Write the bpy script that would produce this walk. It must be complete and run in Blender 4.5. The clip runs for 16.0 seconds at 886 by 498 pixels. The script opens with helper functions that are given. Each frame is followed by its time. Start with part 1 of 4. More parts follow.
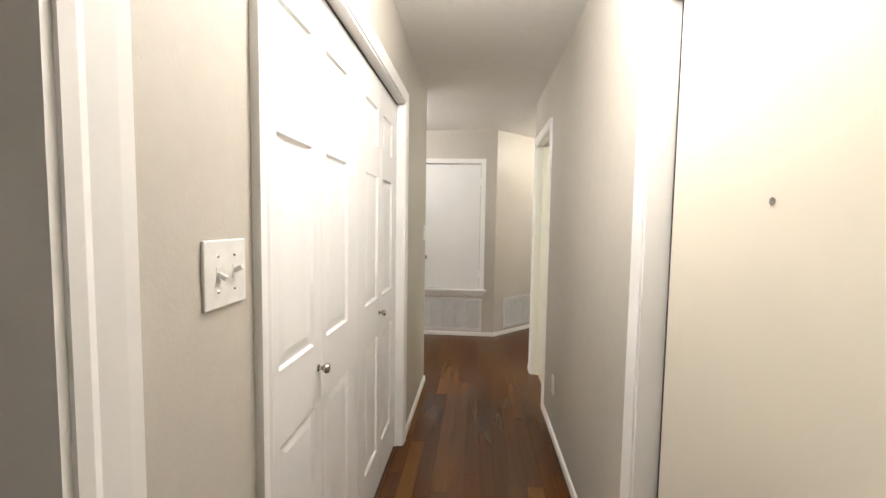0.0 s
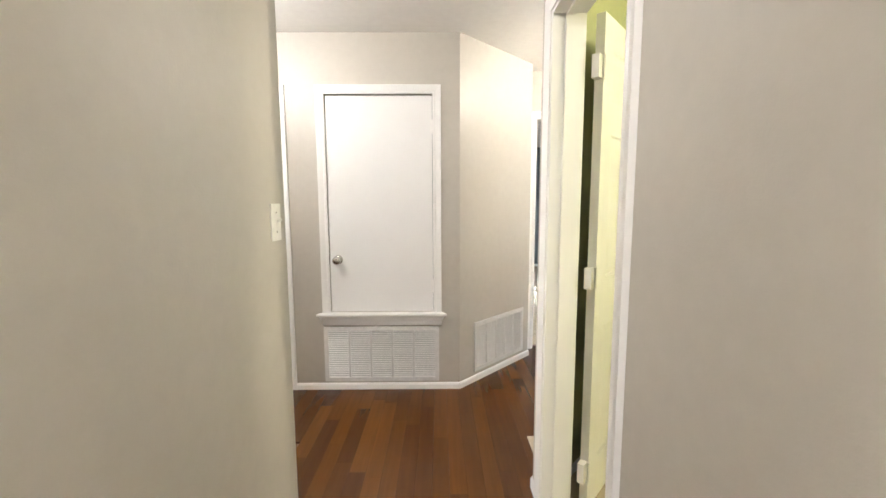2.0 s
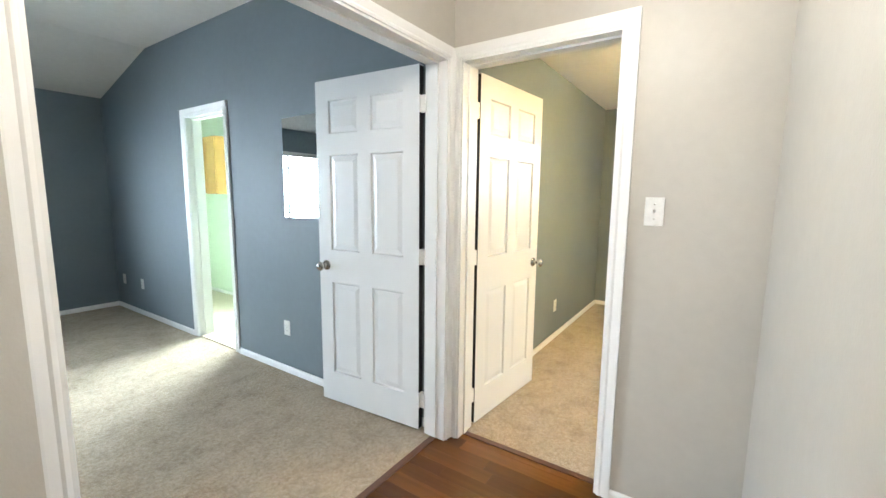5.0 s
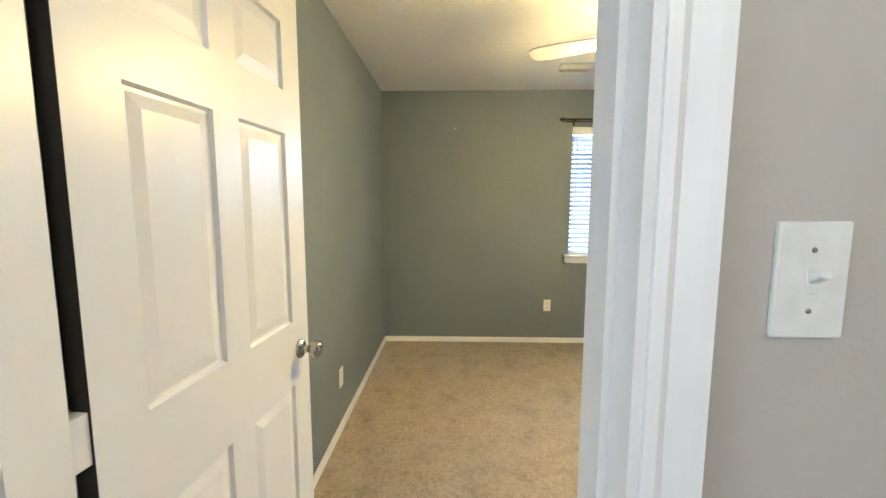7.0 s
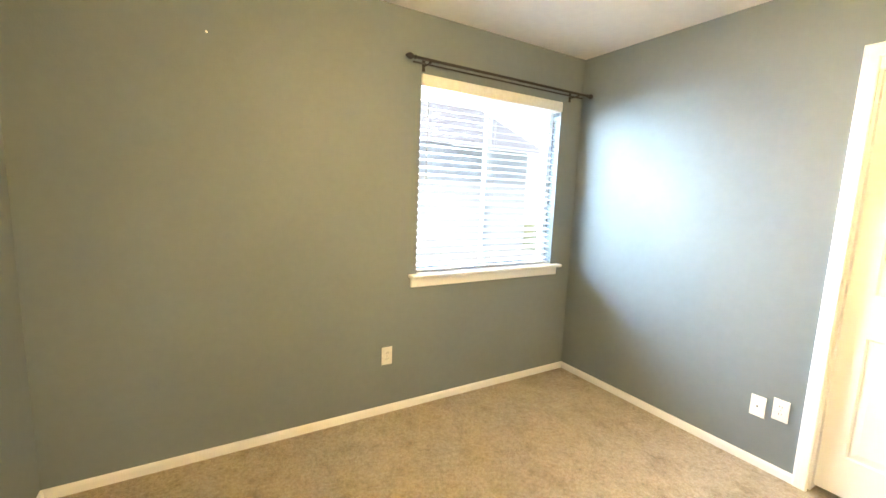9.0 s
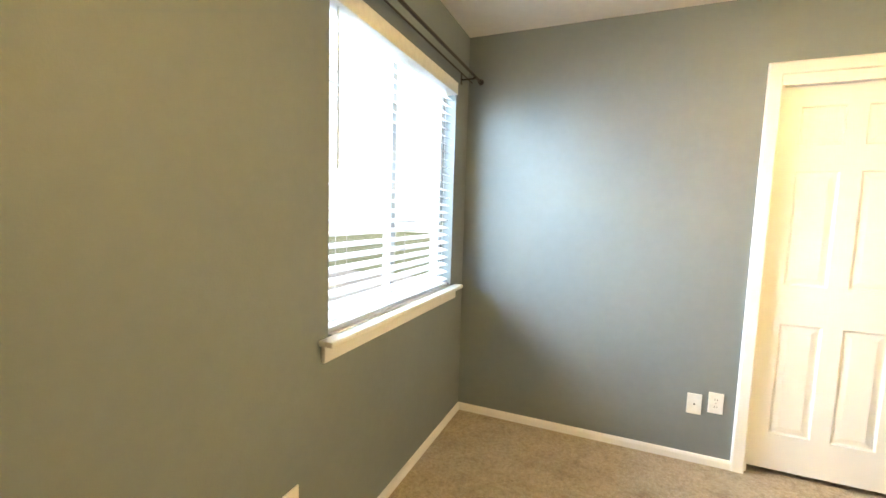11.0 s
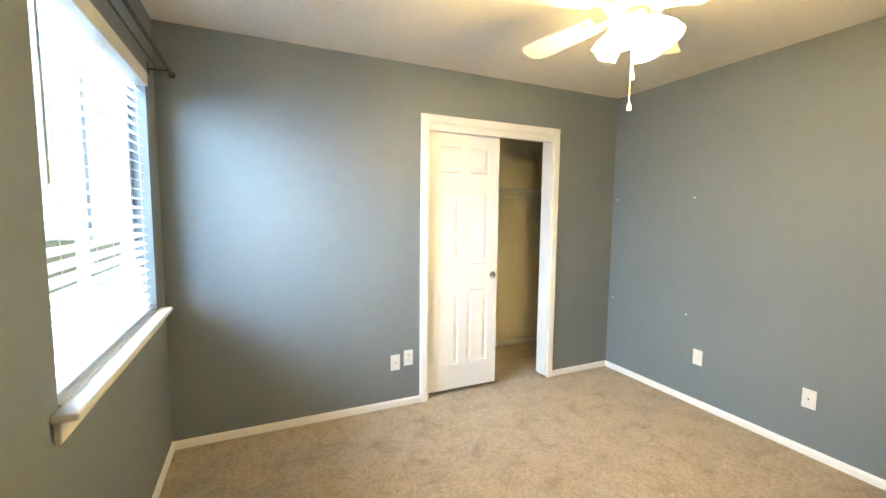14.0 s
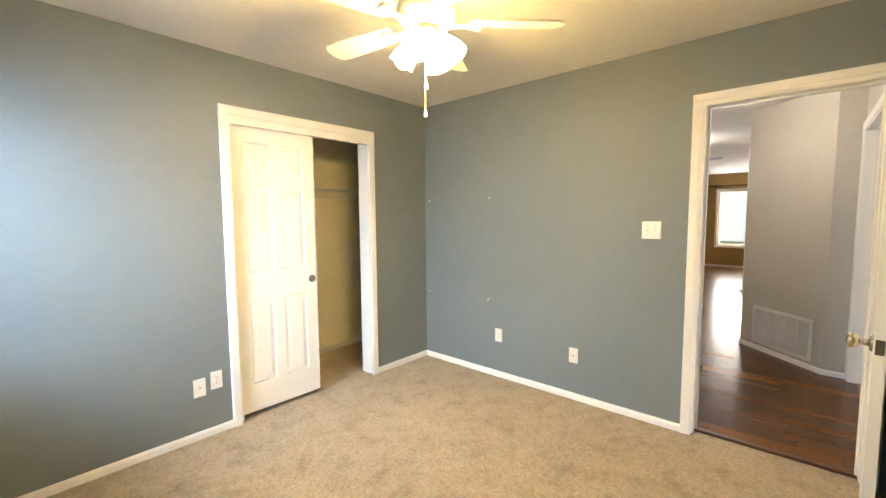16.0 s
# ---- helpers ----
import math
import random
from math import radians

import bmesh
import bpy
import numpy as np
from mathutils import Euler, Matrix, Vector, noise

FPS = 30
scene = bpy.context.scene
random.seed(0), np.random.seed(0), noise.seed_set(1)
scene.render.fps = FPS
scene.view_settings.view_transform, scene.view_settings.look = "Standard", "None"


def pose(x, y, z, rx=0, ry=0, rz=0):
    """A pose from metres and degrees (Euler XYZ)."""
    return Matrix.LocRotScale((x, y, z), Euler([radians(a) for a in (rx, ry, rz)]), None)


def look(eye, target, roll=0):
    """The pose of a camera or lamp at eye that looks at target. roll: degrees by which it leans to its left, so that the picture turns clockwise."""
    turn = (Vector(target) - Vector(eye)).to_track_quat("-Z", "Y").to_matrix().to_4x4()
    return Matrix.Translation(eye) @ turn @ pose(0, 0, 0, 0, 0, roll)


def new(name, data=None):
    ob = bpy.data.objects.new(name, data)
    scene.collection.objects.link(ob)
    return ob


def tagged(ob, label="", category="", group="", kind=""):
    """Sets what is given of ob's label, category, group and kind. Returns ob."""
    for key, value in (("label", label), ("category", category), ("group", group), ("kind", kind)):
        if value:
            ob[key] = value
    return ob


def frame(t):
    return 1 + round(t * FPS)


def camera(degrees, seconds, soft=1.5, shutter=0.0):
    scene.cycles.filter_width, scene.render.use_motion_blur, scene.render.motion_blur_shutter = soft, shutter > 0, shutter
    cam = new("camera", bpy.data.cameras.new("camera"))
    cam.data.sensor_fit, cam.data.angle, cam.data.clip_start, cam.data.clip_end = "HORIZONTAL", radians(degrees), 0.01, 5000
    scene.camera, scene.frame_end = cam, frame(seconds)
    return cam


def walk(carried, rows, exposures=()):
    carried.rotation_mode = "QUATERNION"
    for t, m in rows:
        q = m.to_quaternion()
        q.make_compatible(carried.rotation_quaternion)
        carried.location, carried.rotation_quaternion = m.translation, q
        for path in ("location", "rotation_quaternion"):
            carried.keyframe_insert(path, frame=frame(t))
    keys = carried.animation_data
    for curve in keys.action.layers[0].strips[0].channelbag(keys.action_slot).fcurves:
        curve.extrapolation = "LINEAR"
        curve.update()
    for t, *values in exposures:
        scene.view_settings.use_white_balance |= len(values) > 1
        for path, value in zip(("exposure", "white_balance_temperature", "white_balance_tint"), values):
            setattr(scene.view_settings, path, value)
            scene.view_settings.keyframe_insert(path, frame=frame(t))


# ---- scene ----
cam = camera(94.8, 16.0)
PATH = [
    (0, (0.386, 0.475, 1.366), (0.219, 2.464, 1.232), 0.9),
    (0.5, (0.376, 0.98, 1.344), (0.293, 2.966, 1.118), -0.1),
    (1, (0.368, 1.489, 1.346), (0.365, 3.479, 1.142), 0.1),
    (1.5, (0.403, 2.017, 1.332), (0.379, 4.005, 1.114), 0.6),
    (2, (0.462, 2.516, 1.332), (0.477, 4.503, 1.105), -0.2),
    (2.5, (0.462, 2.99, 1.33), (0.497, 4.975, 1.086), -0.1),
    (3, (0.488, 3.449, 1.331), (0.675, 5.423, 1.063), 0.3),
    (3.5, (0.487, 3.878, 1.371), (1.014, 5.784, 1.073), -0.1),
    (4, (0.587, 4.275, 1.386), (1.463, 6.05, 1.097), 0.5),
    (4.5, (0.771, 4.631, 1.378), (2.091, 6.106, 1.092), 0.6),
    (5, (1.053, 4.943, 1.367), (2.701, 6.046, 1.108), 0.6),
    (5.2, (1.195, 5.042, 1.38), (2.926, 6.012, 1.135), 1.0),
    (7.3, (2.733, 5.546, 1.39), (4.716, 5.448, 1.153), -0.2),
    (7.5, (2.896, 5.567, 1.392), (4.872, 5.368, 1.15), -0.2),
    (8, (3.32, 5.544, 1.385), (5.261, 5.129, 1.143), 1.2),
    (8.5, (3.764, 5.547, 1.423), (5.622, 4.86, 1.15), 1.0),
    (9, (4.227, 5.54, 1.395), (5.926, 4.522, 1.124), 2.2),
    (9.2, (4.357, 5.497, 1.407), (6.003, 4.394, 1.136), 2.6),
    (11.3, (5.782, 5.54, 1.327), (6.289, 3.616, 1.132), 0.4),
    (11.5, (5.893, 5.56, 1.351), (6.221, 3.599, 1.141), -0.4),
    (12, (6.05, 5.637, 1.369), (6.044, 3.648, 1.159), 0.2),
    (12.5, (6.056, 5.665, 1.394), (5.782, 3.695, 1.182), 1.1),
    (13, (6.04, 5.693, 1.403), (5.579, 3.757, 1.204), 1.2),
    (13.5, (6.017, 5.717, 1.405), (5.381, 3.829, 1.221), 1.0),
    (14, (6.008, 5.743, 1.41), (5.182, 3.93, 1.232), 0.6),
    (14.5, (5.986, 5.763, 1.402), (4.983, 4.041, 1.236), 0.1),
    (15, (5.988, 5.771, 1.386), (4.799, 4.17, 1.233), -0.2),
    (15.5, (5.972, 5.778, 1.382), (4.623, 4.31, 1.234), -0.2),
    (16, (5.962, 5.792, 1.392), (4.471, 4.468, 1.23), -0.4),
]
EXPOSURES = (
    (0.0, 0.48, 6500, 10), (0.5, 0.44, 6450, 10), (1.0, 0.54, 6400, 10), (1.5, 0.90, 6400, 10), (2.5, 0.92, 6350, 10), (3.0, 0.80, 6350, 9),
    (3.5, 0.60, 6450, 9), (4.0, 0.55, 6450, 9), (4.5, 0.46, 6500, 10), (5.0, 0.46, 6200, 9), (7.3, -0.18, 5850, 9), (8.0, 0.22, 6050, 9),
    (8.5, 0.42, 6600, 10), (9.2, 0.44, 7100, 12), (11.3, -0.10, 7500, 12), (12.5, -0.10, 7200, 12), (14.0, -0.16, 6600, 11), (16.0, -0.12, 7100, 13))
walk(cam, [(t, look(eye, target, roll)) for t, eye, target, roll in PATH], EXPOSURES)

# ---------------------------------------------------------------- light
world = bpy.data.worlds.new("sky")
scene.world = world
world.use_nodes = True
sky = world.node_tree.nodes.new("ShaderNodeTexSky")
sky.sky_type, sky.sun_disc = "NISHITA", False
sky.sun_elevation, sky.sun_rotation = radians(59), radians(255)
world.node_tree.links.new(sky.outputs[0], world.node_tree.nodes["Background"].inputs[0])
world.node_tree.nodes["Background"].inputs[1].default_value = 0.12
sun = new("sun", bpy.data.lights.new("sun", "SUN"))
sun.data.energy, sun.data.angle, sun.data.color = 2.0, radians(0.6), (1, 0.95, 0.88)
sun.matrix_world = look((0, 0, 20), (11.5, 3.0, 0))


def area_light(name, eye, target, w, h, power, color):
    ob = new(name, bpy.data.lights.new(name, "AREA"))
    ob.data.shape, ob.data.size, ob.data.size_y = "RECTANGLE", w, h
    ob.data.energy, ob.data.color = power, color
    ob.matrix_world = look(eye, target)
    return ob


def bulb(name, at, power, color, radius):
    ob = new(name, bpy.data.lights.new(name, "POINT"))
    ob.data.energy, ob.data.color, ob.data.shadow_soft_size = power, color, radius
    ob.location = at
    return ob


DAY = (0.56, 0.76, 1.0)
HALL = (1.0, 0.955, 0.925)
area_light("window_daylight_bedroom", (7.55, 5.00, 1.85), (5.4, 3.2, 1.15), 1.1, 1.4, 330, DAY)
area_light("window_daylight_bedroom_front", (7.75, 3.80, 2.30), (3.0, 4.2, 0.85), 1.3, 1.3, 470, DAY)
area_light("window_daylight_main_bedroom", (0.40, 11.25, 1.52), (0.40, 0, 1.0), 1.9, 1.4, 440, (0.76, 0.88, 1.0))
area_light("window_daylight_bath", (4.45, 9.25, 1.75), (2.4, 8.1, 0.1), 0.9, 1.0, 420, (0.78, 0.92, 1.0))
area_light("window_daylight_living", (-7.2, 4.65, 1.3), (0, 4.65, 1.1), 2.4, 2.6, 430, (1.0, 0.97, 0.93))
bulb("corridor_lamp_light", (0.42, 1.50, 2.33), 54, HALL, 0.15)
bulb("lobby_lamp_light", (-0.80, 4.45, 2.28), 28, HALL, 0.12)
# Unseen lamp added to brighten the left diagonal wall and the landing.
bulb("landing_fill_light", (1.75, 5.30, 2.30), 31, (1.0, 0.925, 0.82), 0.10)
bulb("bathroom_lamp_light", (2.35, 3.35, 2.10), 33, (1.0, 0.91, 0.72), 0.12)
SHADE_GLOW, BULB_GLOW = 165.0, 1300.0


# ---------------------------------------------------------------- materials
def material(name):
    m = bpy.data.materials.new(name)
    m.use_nodes = True
    nt = m.node_tree
    return m, nt, nt.nodes["Principled BSDF"]


def node(nt, kind, **kw):
    n = nt.nodes.new(kind)
    for k, v in kw.items():
        n.inputs[k.replace("_", " ")].default_value = v
    return n


def coords(nt, scale=(1, 1, 1)):
    c, mp = nt.nodes.new("ShaderNodeNewGeometry"), nt.nodes.new("ShaderNodeMapping")
    mp.inputs["Scale"].default_value = scale
    nt.links.new(c.outputs["Position"], mp.inputs["Vector"])
    return mp.outputs["Vector"]


def ramp(nt, fac, stops):
    r = nt.nodes.new("ShaderNodeValToRGB")
    while len(r.color_ramp.elements) < len(stops):
        r.color_ramp.elements.new(0.5)
    for e, (p, c) in zip(r.color_ramp.elements, stops):
        e.position, e.color = p, (*c, 1)
    nt.links.new(fac, r.inputs[0])
    return r.outputs[0]


def bump(nt, height, bsdf, strength, distance):
    b = nt.nodes.new("ShaderNodeBump")
    b.inputs["Strength"].default_value, b.inputs["Distance"].default_value = strength, distance
    nt.links.new(height, b.inputs["Height"])
    nt.links.new(b.outputs[0], bsdf.inputs["Normal"])


def mixc(nt, kind, fac, a, b):
    mx = nt.nodes.new("ShaderNodeMix")
    mx.data_type, mx.blend_type = "RGBA", kind
    for sock, v in ((mx.inputs[0], fac), (mx.inputs[6], a), (mx.inputs[7], b)):
        if isinstance(v, (int, float)):
            sock.default_value = v
        elif isinstance(v, tuple):
            sock.default_value = (*v, 1)
        else:
            nt.links.new(v, sock)
    return mx.outputs[2]


def paint(name, color, rough=0.55, peel=0.25, grain=120.0, vary=0.05, spec=0.5):
    """Painted wall board: orange-peel relief, faint roller and scuff variation."""
    m, nt, b = material(name)
    v = coords(nt)
    big, small = node(nt, "ShaderNodeTexNoise", Scale=1.3, Detail=4.0), node(nt, "ShaderNodeTexNoise", Scale=grain, Detail=2.0)
    mid = node(nt, "ShaderNodeTexNoise", Scale=22.0, Detail=3.0)
    for n in (big, small, mid):
        nt.links.new(v, n.inputs["Vector"])
    lo, hi = tuple(c * (1 - vary) for c in color), tuple(min(1, c * (1 + vary)) for c in color)
    base = ramp(nt, big.outputs[0], ((0.3, lo), (0.7, hi)))
    nt.links.new(mixc(nt, "MULTIPLY", 0.10, base, mid.outputs[0]), b.inputs["Base Color"])
    b.inputs["Roughness"].default_value = rough
    b.inputs["Specular IOR Level"].default_value = spec
    add = nt.nodes.new("ShaderNodeMath")
    add.operation = "MULTIPLY_ADD"
    nt.links.new(mid.outputs[0], add.inputs[0])
    add.inputs[1].default_value = 0.35
    nt.links.new(small.outputs[0], add.inputs[2])
    bump(nt, add.outputs[0], b, peel, 0.0016)
    return m


def trim_paint(name, color=(0.83, 0.82, 0.795), rough=0.32):
    m, nt, b = material(name)
    v = coords(nt)
    n, s = node(nt, "ShaderNodeTexNoise", Scale=3.0, Detail=5.0), node(nt, "ShaderNodeTexNoise", Scale=260.0)
    for x in (n, s):
        nt.links.new(v, x.inputs["Vector"])
    nt.links.new(ramp(nt, n.outputs[0], ((0.25, tuple(c * 0.95 for c in color)), (0.75, color))), b.inputs["Base Color"])
    b.inputs["Roughness"].default_value = rough
    bump(nt, s.outputs[0], b, 0.08, 0.0008)
    return m


def plain(name, color, rough=0.5, metal=0.0, scale=40.0):
    m, nt, b = material(name)
    n = node(nt, "ShaderNodeTexNoise", Scale=scale, Detail=3.0)
    nt.links.new(coords(nt), n.inputs["Vector"])
    nt.links.new(ramp(nt, n.outputs[0], ((0.3, tuple(c * 0.9 for c in color)), (0.7, color))), b.inputs["Base Color"])
    b.inputs["Roughness"].default_value, b.inputs["Metallic"].default_value = rough, metal
    return m


def glow(name, color, strength):
    m, nt, b = material(name)
    b.inputs["Base Color"].default_value = (0.9, 0.88, 0.82, 1)
    b.inputs["Emission Color"].default_value, b.inputs["Emission Strength"].default_value = (*color, 1), strength
    return m


M_HALL = paint("greige_wall_paint", (0.51, 0.478, 0.42), 0.42, 0.30)
M_GREY = paint("slate_grey_wall_paint", (0.173, 0.206, 0.222), 0.55, 0.28, spec=0.35)
M_GREEN = paint("lime_green_wall_paint", (0.46, 0.48, 0.25), 0.5, 0.3)
M_MINT = paint("mint_wall_paint", (0.72, 0.81, 0.66), 0.5, 0.2)
M_GOLD = paint("ochre_wall_paint", (0.50, 0.33, 0.11), 0.5, 0.2)
M_CLOSET = paint("cream_wall_paint", (0.84, 0.78, 0.61), 0.5, 0.25)
M_CEIL = paint("white_ceiling_paint", (0.80, 0.78, 0.74), 0.75, 0.55, 60.0, 0.03)
M_TRIM = trim_paint("white_trim_paint")
M_DOOR = trim_paint("white_door_paint", (0.80, 0.795, 0.78), 0.34)
M_ENTRY = trim_paint("cream_door_paint", (0.66, 0.61, 0.51), 0.40)
M_PLATE = plain("white_plastic", (0.78, 0.77, 0.73), 0.35)
M_VENT = plain("white_enamel", (0.72, 0.71, 0.69), 0.28)
M_NICKEL = plain("satin_nickel", (0.50, 0.48, 0.45), 0.26, 1.0)
M_BRASS = plain("aged_brass", (0.36, 0.27, 0.12), 0.3, 1.0)
M_BRONZE = plain("dark_bronze", (0.035, 0.03, 0.028), 0.42, 0.6)
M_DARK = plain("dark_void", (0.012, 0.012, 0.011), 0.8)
M_OAK = plain("honey_oak", (0.45, 0.25, 0.08), 0.4, 0.0, 12.0)
M_VINYL = plain("white_vinyl", (0.75, 0.77, 0.78), 0.35)
M_FAN = plain("white_fan_enamel", (0.78, 0.76, 0.70), 0.35)
M_TILE = plain("beige_tile", (0.50, 0.42, 0.30), 0.35, 0.0, 9.0)
M_SHADE = glow("lit_frosted_glass", (1.0, 0.695, 0.27), SHADE_GLOW)
M_BULB = glow("lit_bulb_in_shade_mouth", (1.0, 0.695, 0.27), BULB_GLOW)
M_DOME = glow("lit_frosted_dome", (1.0, 0.93, 0.83), 6.0)


def carpet_material():
    m, nt, b = material("tan_cut_pile_carpet")
    v = coords(nt)
    pile, tuft = node(nt, "ShaderNodeTexNoise", Scale=260.0, Detail=3.0), node(nt, "ShaderNodeTexVoronoi", Scale=120.0)
    clump, wear = node(nt, "ShaderNodeTexNoise", Scale=52.0, Detail=5.0, Roughness=0.70), node(nt, "ShaderNodeTexNoise", Scale=5.5, Detail=10.0, Roughness=0.80)
    for n in (pile, tuft, clump, wear):
        nt.links.new(v, n.inputs["Vector"])
    a = ramp(nt, clump.outputs[0], ((0.30, (0.38, 0.295, 0.192)), (0.50, (0.55, 0.445, 0.308)), (0.70, (0.64, 0.54, 0.40))))
    w = ramp(nt, wear.outputs[0], ((0.35, (0.60, 0.55, 0.48)), (0.46, (0.88, 0.86, 0.83)), (0.56, (1, 1, 1))))
    c = mixc(nt, "MULTIPLY", 0.85, a, w)
    p = ramp(nt, pile.outputs[0], ((0.25, (0.45, 0.45, 0.45)), (0.65, (1, 1, 1))))
    nt.links.new(mixc(nt, "MULTIPLY", 0.8, c, p), b.inputs["Base Color"])
    b.inputs["Roughness"].default_value, b.inputs["Specular IOR Level"].default_value = 1.0, 0.05
    b.inputs["Sheen Weight"].default_value = 0.25
    s1 = nt.nodes.new("ShaderNodeMath")
    s1.operation = "MULTIPLY_ADD"
    nt.links.new(clump.outputs[0], s1.inputs[0])
    s1.inputs[1].default_value = 1.6
    nt.links.new(pile.outputs[0], s1.inputs[2])
    bump(nt, s1.outputs[0], b, 0.9, 0.012)
    return m


def wood_material(name, per_object):
    m, nt, b = material(name)
    v = coords(nt, (1.0, 0.055, 1.0))
    if per_object:
        rnd = nt.nodes.new("ShaderNodeObjectInfo").outputs["Random"]
    else:
        rnd = nt.nodes.new("ShaderNodeNewGeometry").outputs["Random Per Island"]
    shift = nt.nodes.new("ShaderNodeVectorMath")
    shift.operation = "ADD"
    mul = nt.nodes.new("ShaderNodeMath")
    mul.operation = "MULTIPLY"
    nt.links.new(rnd, mul.inputs[0])
    mul.inputs[1].default_value = 37.0
    nt.links.new(v, shift.inputs[0])
    nt.links.new(mul.outputs[0], shift.inputs[1])
    grain, fine = node(nt, "ShaderNodeTexNoise", Scale=48.0, Detail=6.0, Roughness=0.6), node(nt, "ShaderNodeTexNoise", Scale=170.0, Detail=3.0)
    figure = node(nt, "ShaderNodeTexNoise", Scale=11.0, Detail=3.0, Distortion=1.2)
    for n in (grain, fine, figure):
        nt.links.new(shift.outputs[0], n.inputs["Vector"])
    tone = ramp(nt, rnd, ((0.0, (0.066, 0.0240, 0.0058)), (0.40, (0.084, 0.0310, 0.0072)), (0.78, (0.105, 0.0405, 0.0092)), (0.95, (0.138, 0.0560, 0.0130)), (1.0, (0.20, 0.090, 0.023))))
    g = ramp(nt, grain.outputs[0], ((0.28, (0.78, 0.75, 0.72)), (0.66, (1, 1, 1))))
    f = ramp(nt, figure.outputs[0], ((0.30, (0.80, 0.77, 0.74)), (0.70, (1.1, 1.08, 1.05))))
    nt.links.new(mixc(nt, "MULTIPLY", 0.8, mixc(nt, "MULTIPLY", 0.9, tone, g), f), b.inputs["Base Color"])
    b.inputs["Roughness"].default_value, b.inputs["Specular IOR Level"].default_value = 0.24, 0.20
    b.inputs["Coat Weight"].default_value, b.inputs["Coat Roughness"].default_value = 0.13, 0.05
    bump(nt, fine.outputs[0], b, 0.12, 0.001)
    return m


M_CARPET = carpet_material()
M_WOOD = wood_material("stained_oak_plank", True)
M_WOODS = wood_material("stained_oak_planks_far", False)
M_WOODTRIM = plain("dark_wood_threshold", (0.09, 0.036, 0.018), 0.3, 0.0, 30.0)


def slat_material():
    m, nt, b = material("white_blind_slat")
    b.inputs["Base Color"].default_value, b.inputs["Roughness"].default_value = (0.66, 0.68, 0.70, 1), 0.4
    t, mx = nt.nodes.new("ShaderNodeBsdfTranslucent"), nt.nodes.new("ShaderNodeMixShader")
    t.inputs[0].default_value = (0.84, 0.88, 0.93, 1)
    mx.inputs[0].default_value = 0.12
    nt.links.new(b.outputs[0], mx.inputs[1])
    nt.links.new(t.outputs[0], mx.inputs[2])
    nt.links.new(mx.outputs[0], nt.nodes["Material Output"].inputs[0])
    return m


def glass_material():
    m, nt, b = material("window_glass")
    g, t, mx = nt.nodes.new("ShaderNodeBsdfGlossy"), nt.nodes.new("ShaderNodeBsdfTransparent"), nt.nodes.new("ShaderNodeMixShader")
    g.inputs["Roughness"].default_value = 0.02
    mx.inputs[0].default_value = 0.05
    nt.links.new(t.outputs[0], mx.inputs[1])
    nt.links.new(g.outputs[0], mx.inputs[2])
    nt.links.new(mx.outputs[0], nt.nodes["Material Output"].inputs[0])
    return m


M_SLAT, M_GLASS = slat_material(), glass_material()
M_MIRROR = plain("silvered_mirror", (0.9, 0.92, 0.92), 0.01, 1.0)


# ---------------------------------------------------------------- builders
def mesh_of(name, bm, mat):
    me = bpy.data.meshes.new(name)
    bmesh.ops.recalc_face_normals(bm, faces=bm.faces[:])
    bm.to_mesh(me)
    bm.free()
    me.materials.append(mat)
    return me


def solid(name, bm, mat, label="", category="", group="", kind=""):
    return tagged(new(name, mesh_of(name, bm, mat)), label, category, group, kind)


def part(name, bm, mat, parent, label=""):
    ob = new(name, mesh_of(name, bm, mat))
    ob.parent = parent
    return tagged(ob, label)


def shared_part(name, me, parent, at):
    ob = new(name, me)
    ob.parent, ob.matrix_basis = parent, at
    return ob


def thing(name, at, label, category, group="", kind=""):
    ob = new(name)
    ob.matrix_world = at
    ob.empty_display_size = 0.1
    return tagged(ob, label, category, group, kind)


def box(bm, lo, hi, bevel=0.0, m=None):
    """A box between two corners, its edges rounded off by bevel."""
    vs = [bm.verts.new((x, y, z)) for x in (lo[0], hi[0]) for y in (lo[1], hi[1]) for z in (lo[2], hi[2])]
    fs = [bm.faces.new([vs[i] for i in f]) for f in ((0, 1, 3, 2), (4, 6, 7, 5), (0, 4, 5, 1), (2, 3, 7, 6), (0, 2, 6, 4), (1, 5, 7, 3))]
    if bevel:
        es = list({e for f in fs for e in f.edges})
        out = bmesh.ops.bevel(bm, geom=es, offset=bevel, segments=2, affect="EDGES", profile=0.5)
        vs = list({v for f in out["faces"] for v in f.verts} | {v for v in vs if v.is_valid})
    if m is not None:
        bmesh.ops.transform(bm, matrix=m, verts=vs)
    return bm


def boxed(lo, hi, bevel=0.0):
    return box(bmesh.new(), lo, hi, bevel)


def lathe(profile, steps=20, axis="z", bm=None, m=None):
    """A turned solid from (radius, height) points."""
    bm = bm or bmesh.new()
    rings = []
    for r, h in profile:
        ring = []
        for k in range(steps):
            a = 2 * math.pi * k / steps
            c, s = r * math.cos(a), r * math.sin(a)
            p = Vector((c, s, h) if axis == "z" else ((c, h, s) if axis == "y" else (h, c, s)))
            ring.append(bm.verts.new(m @ p if m is not None else p))
        rings.append(ring)
    for a, b in zip(rings, rings[1:]):
        for k in range(steps):
            bm.faces.new((a[k], a[(k + 1) % steps], b[(k + 1) % steps], b[k]))
    bm.faces.new(rings[0])
    bm.faces.new(rings[-1])
    return bm


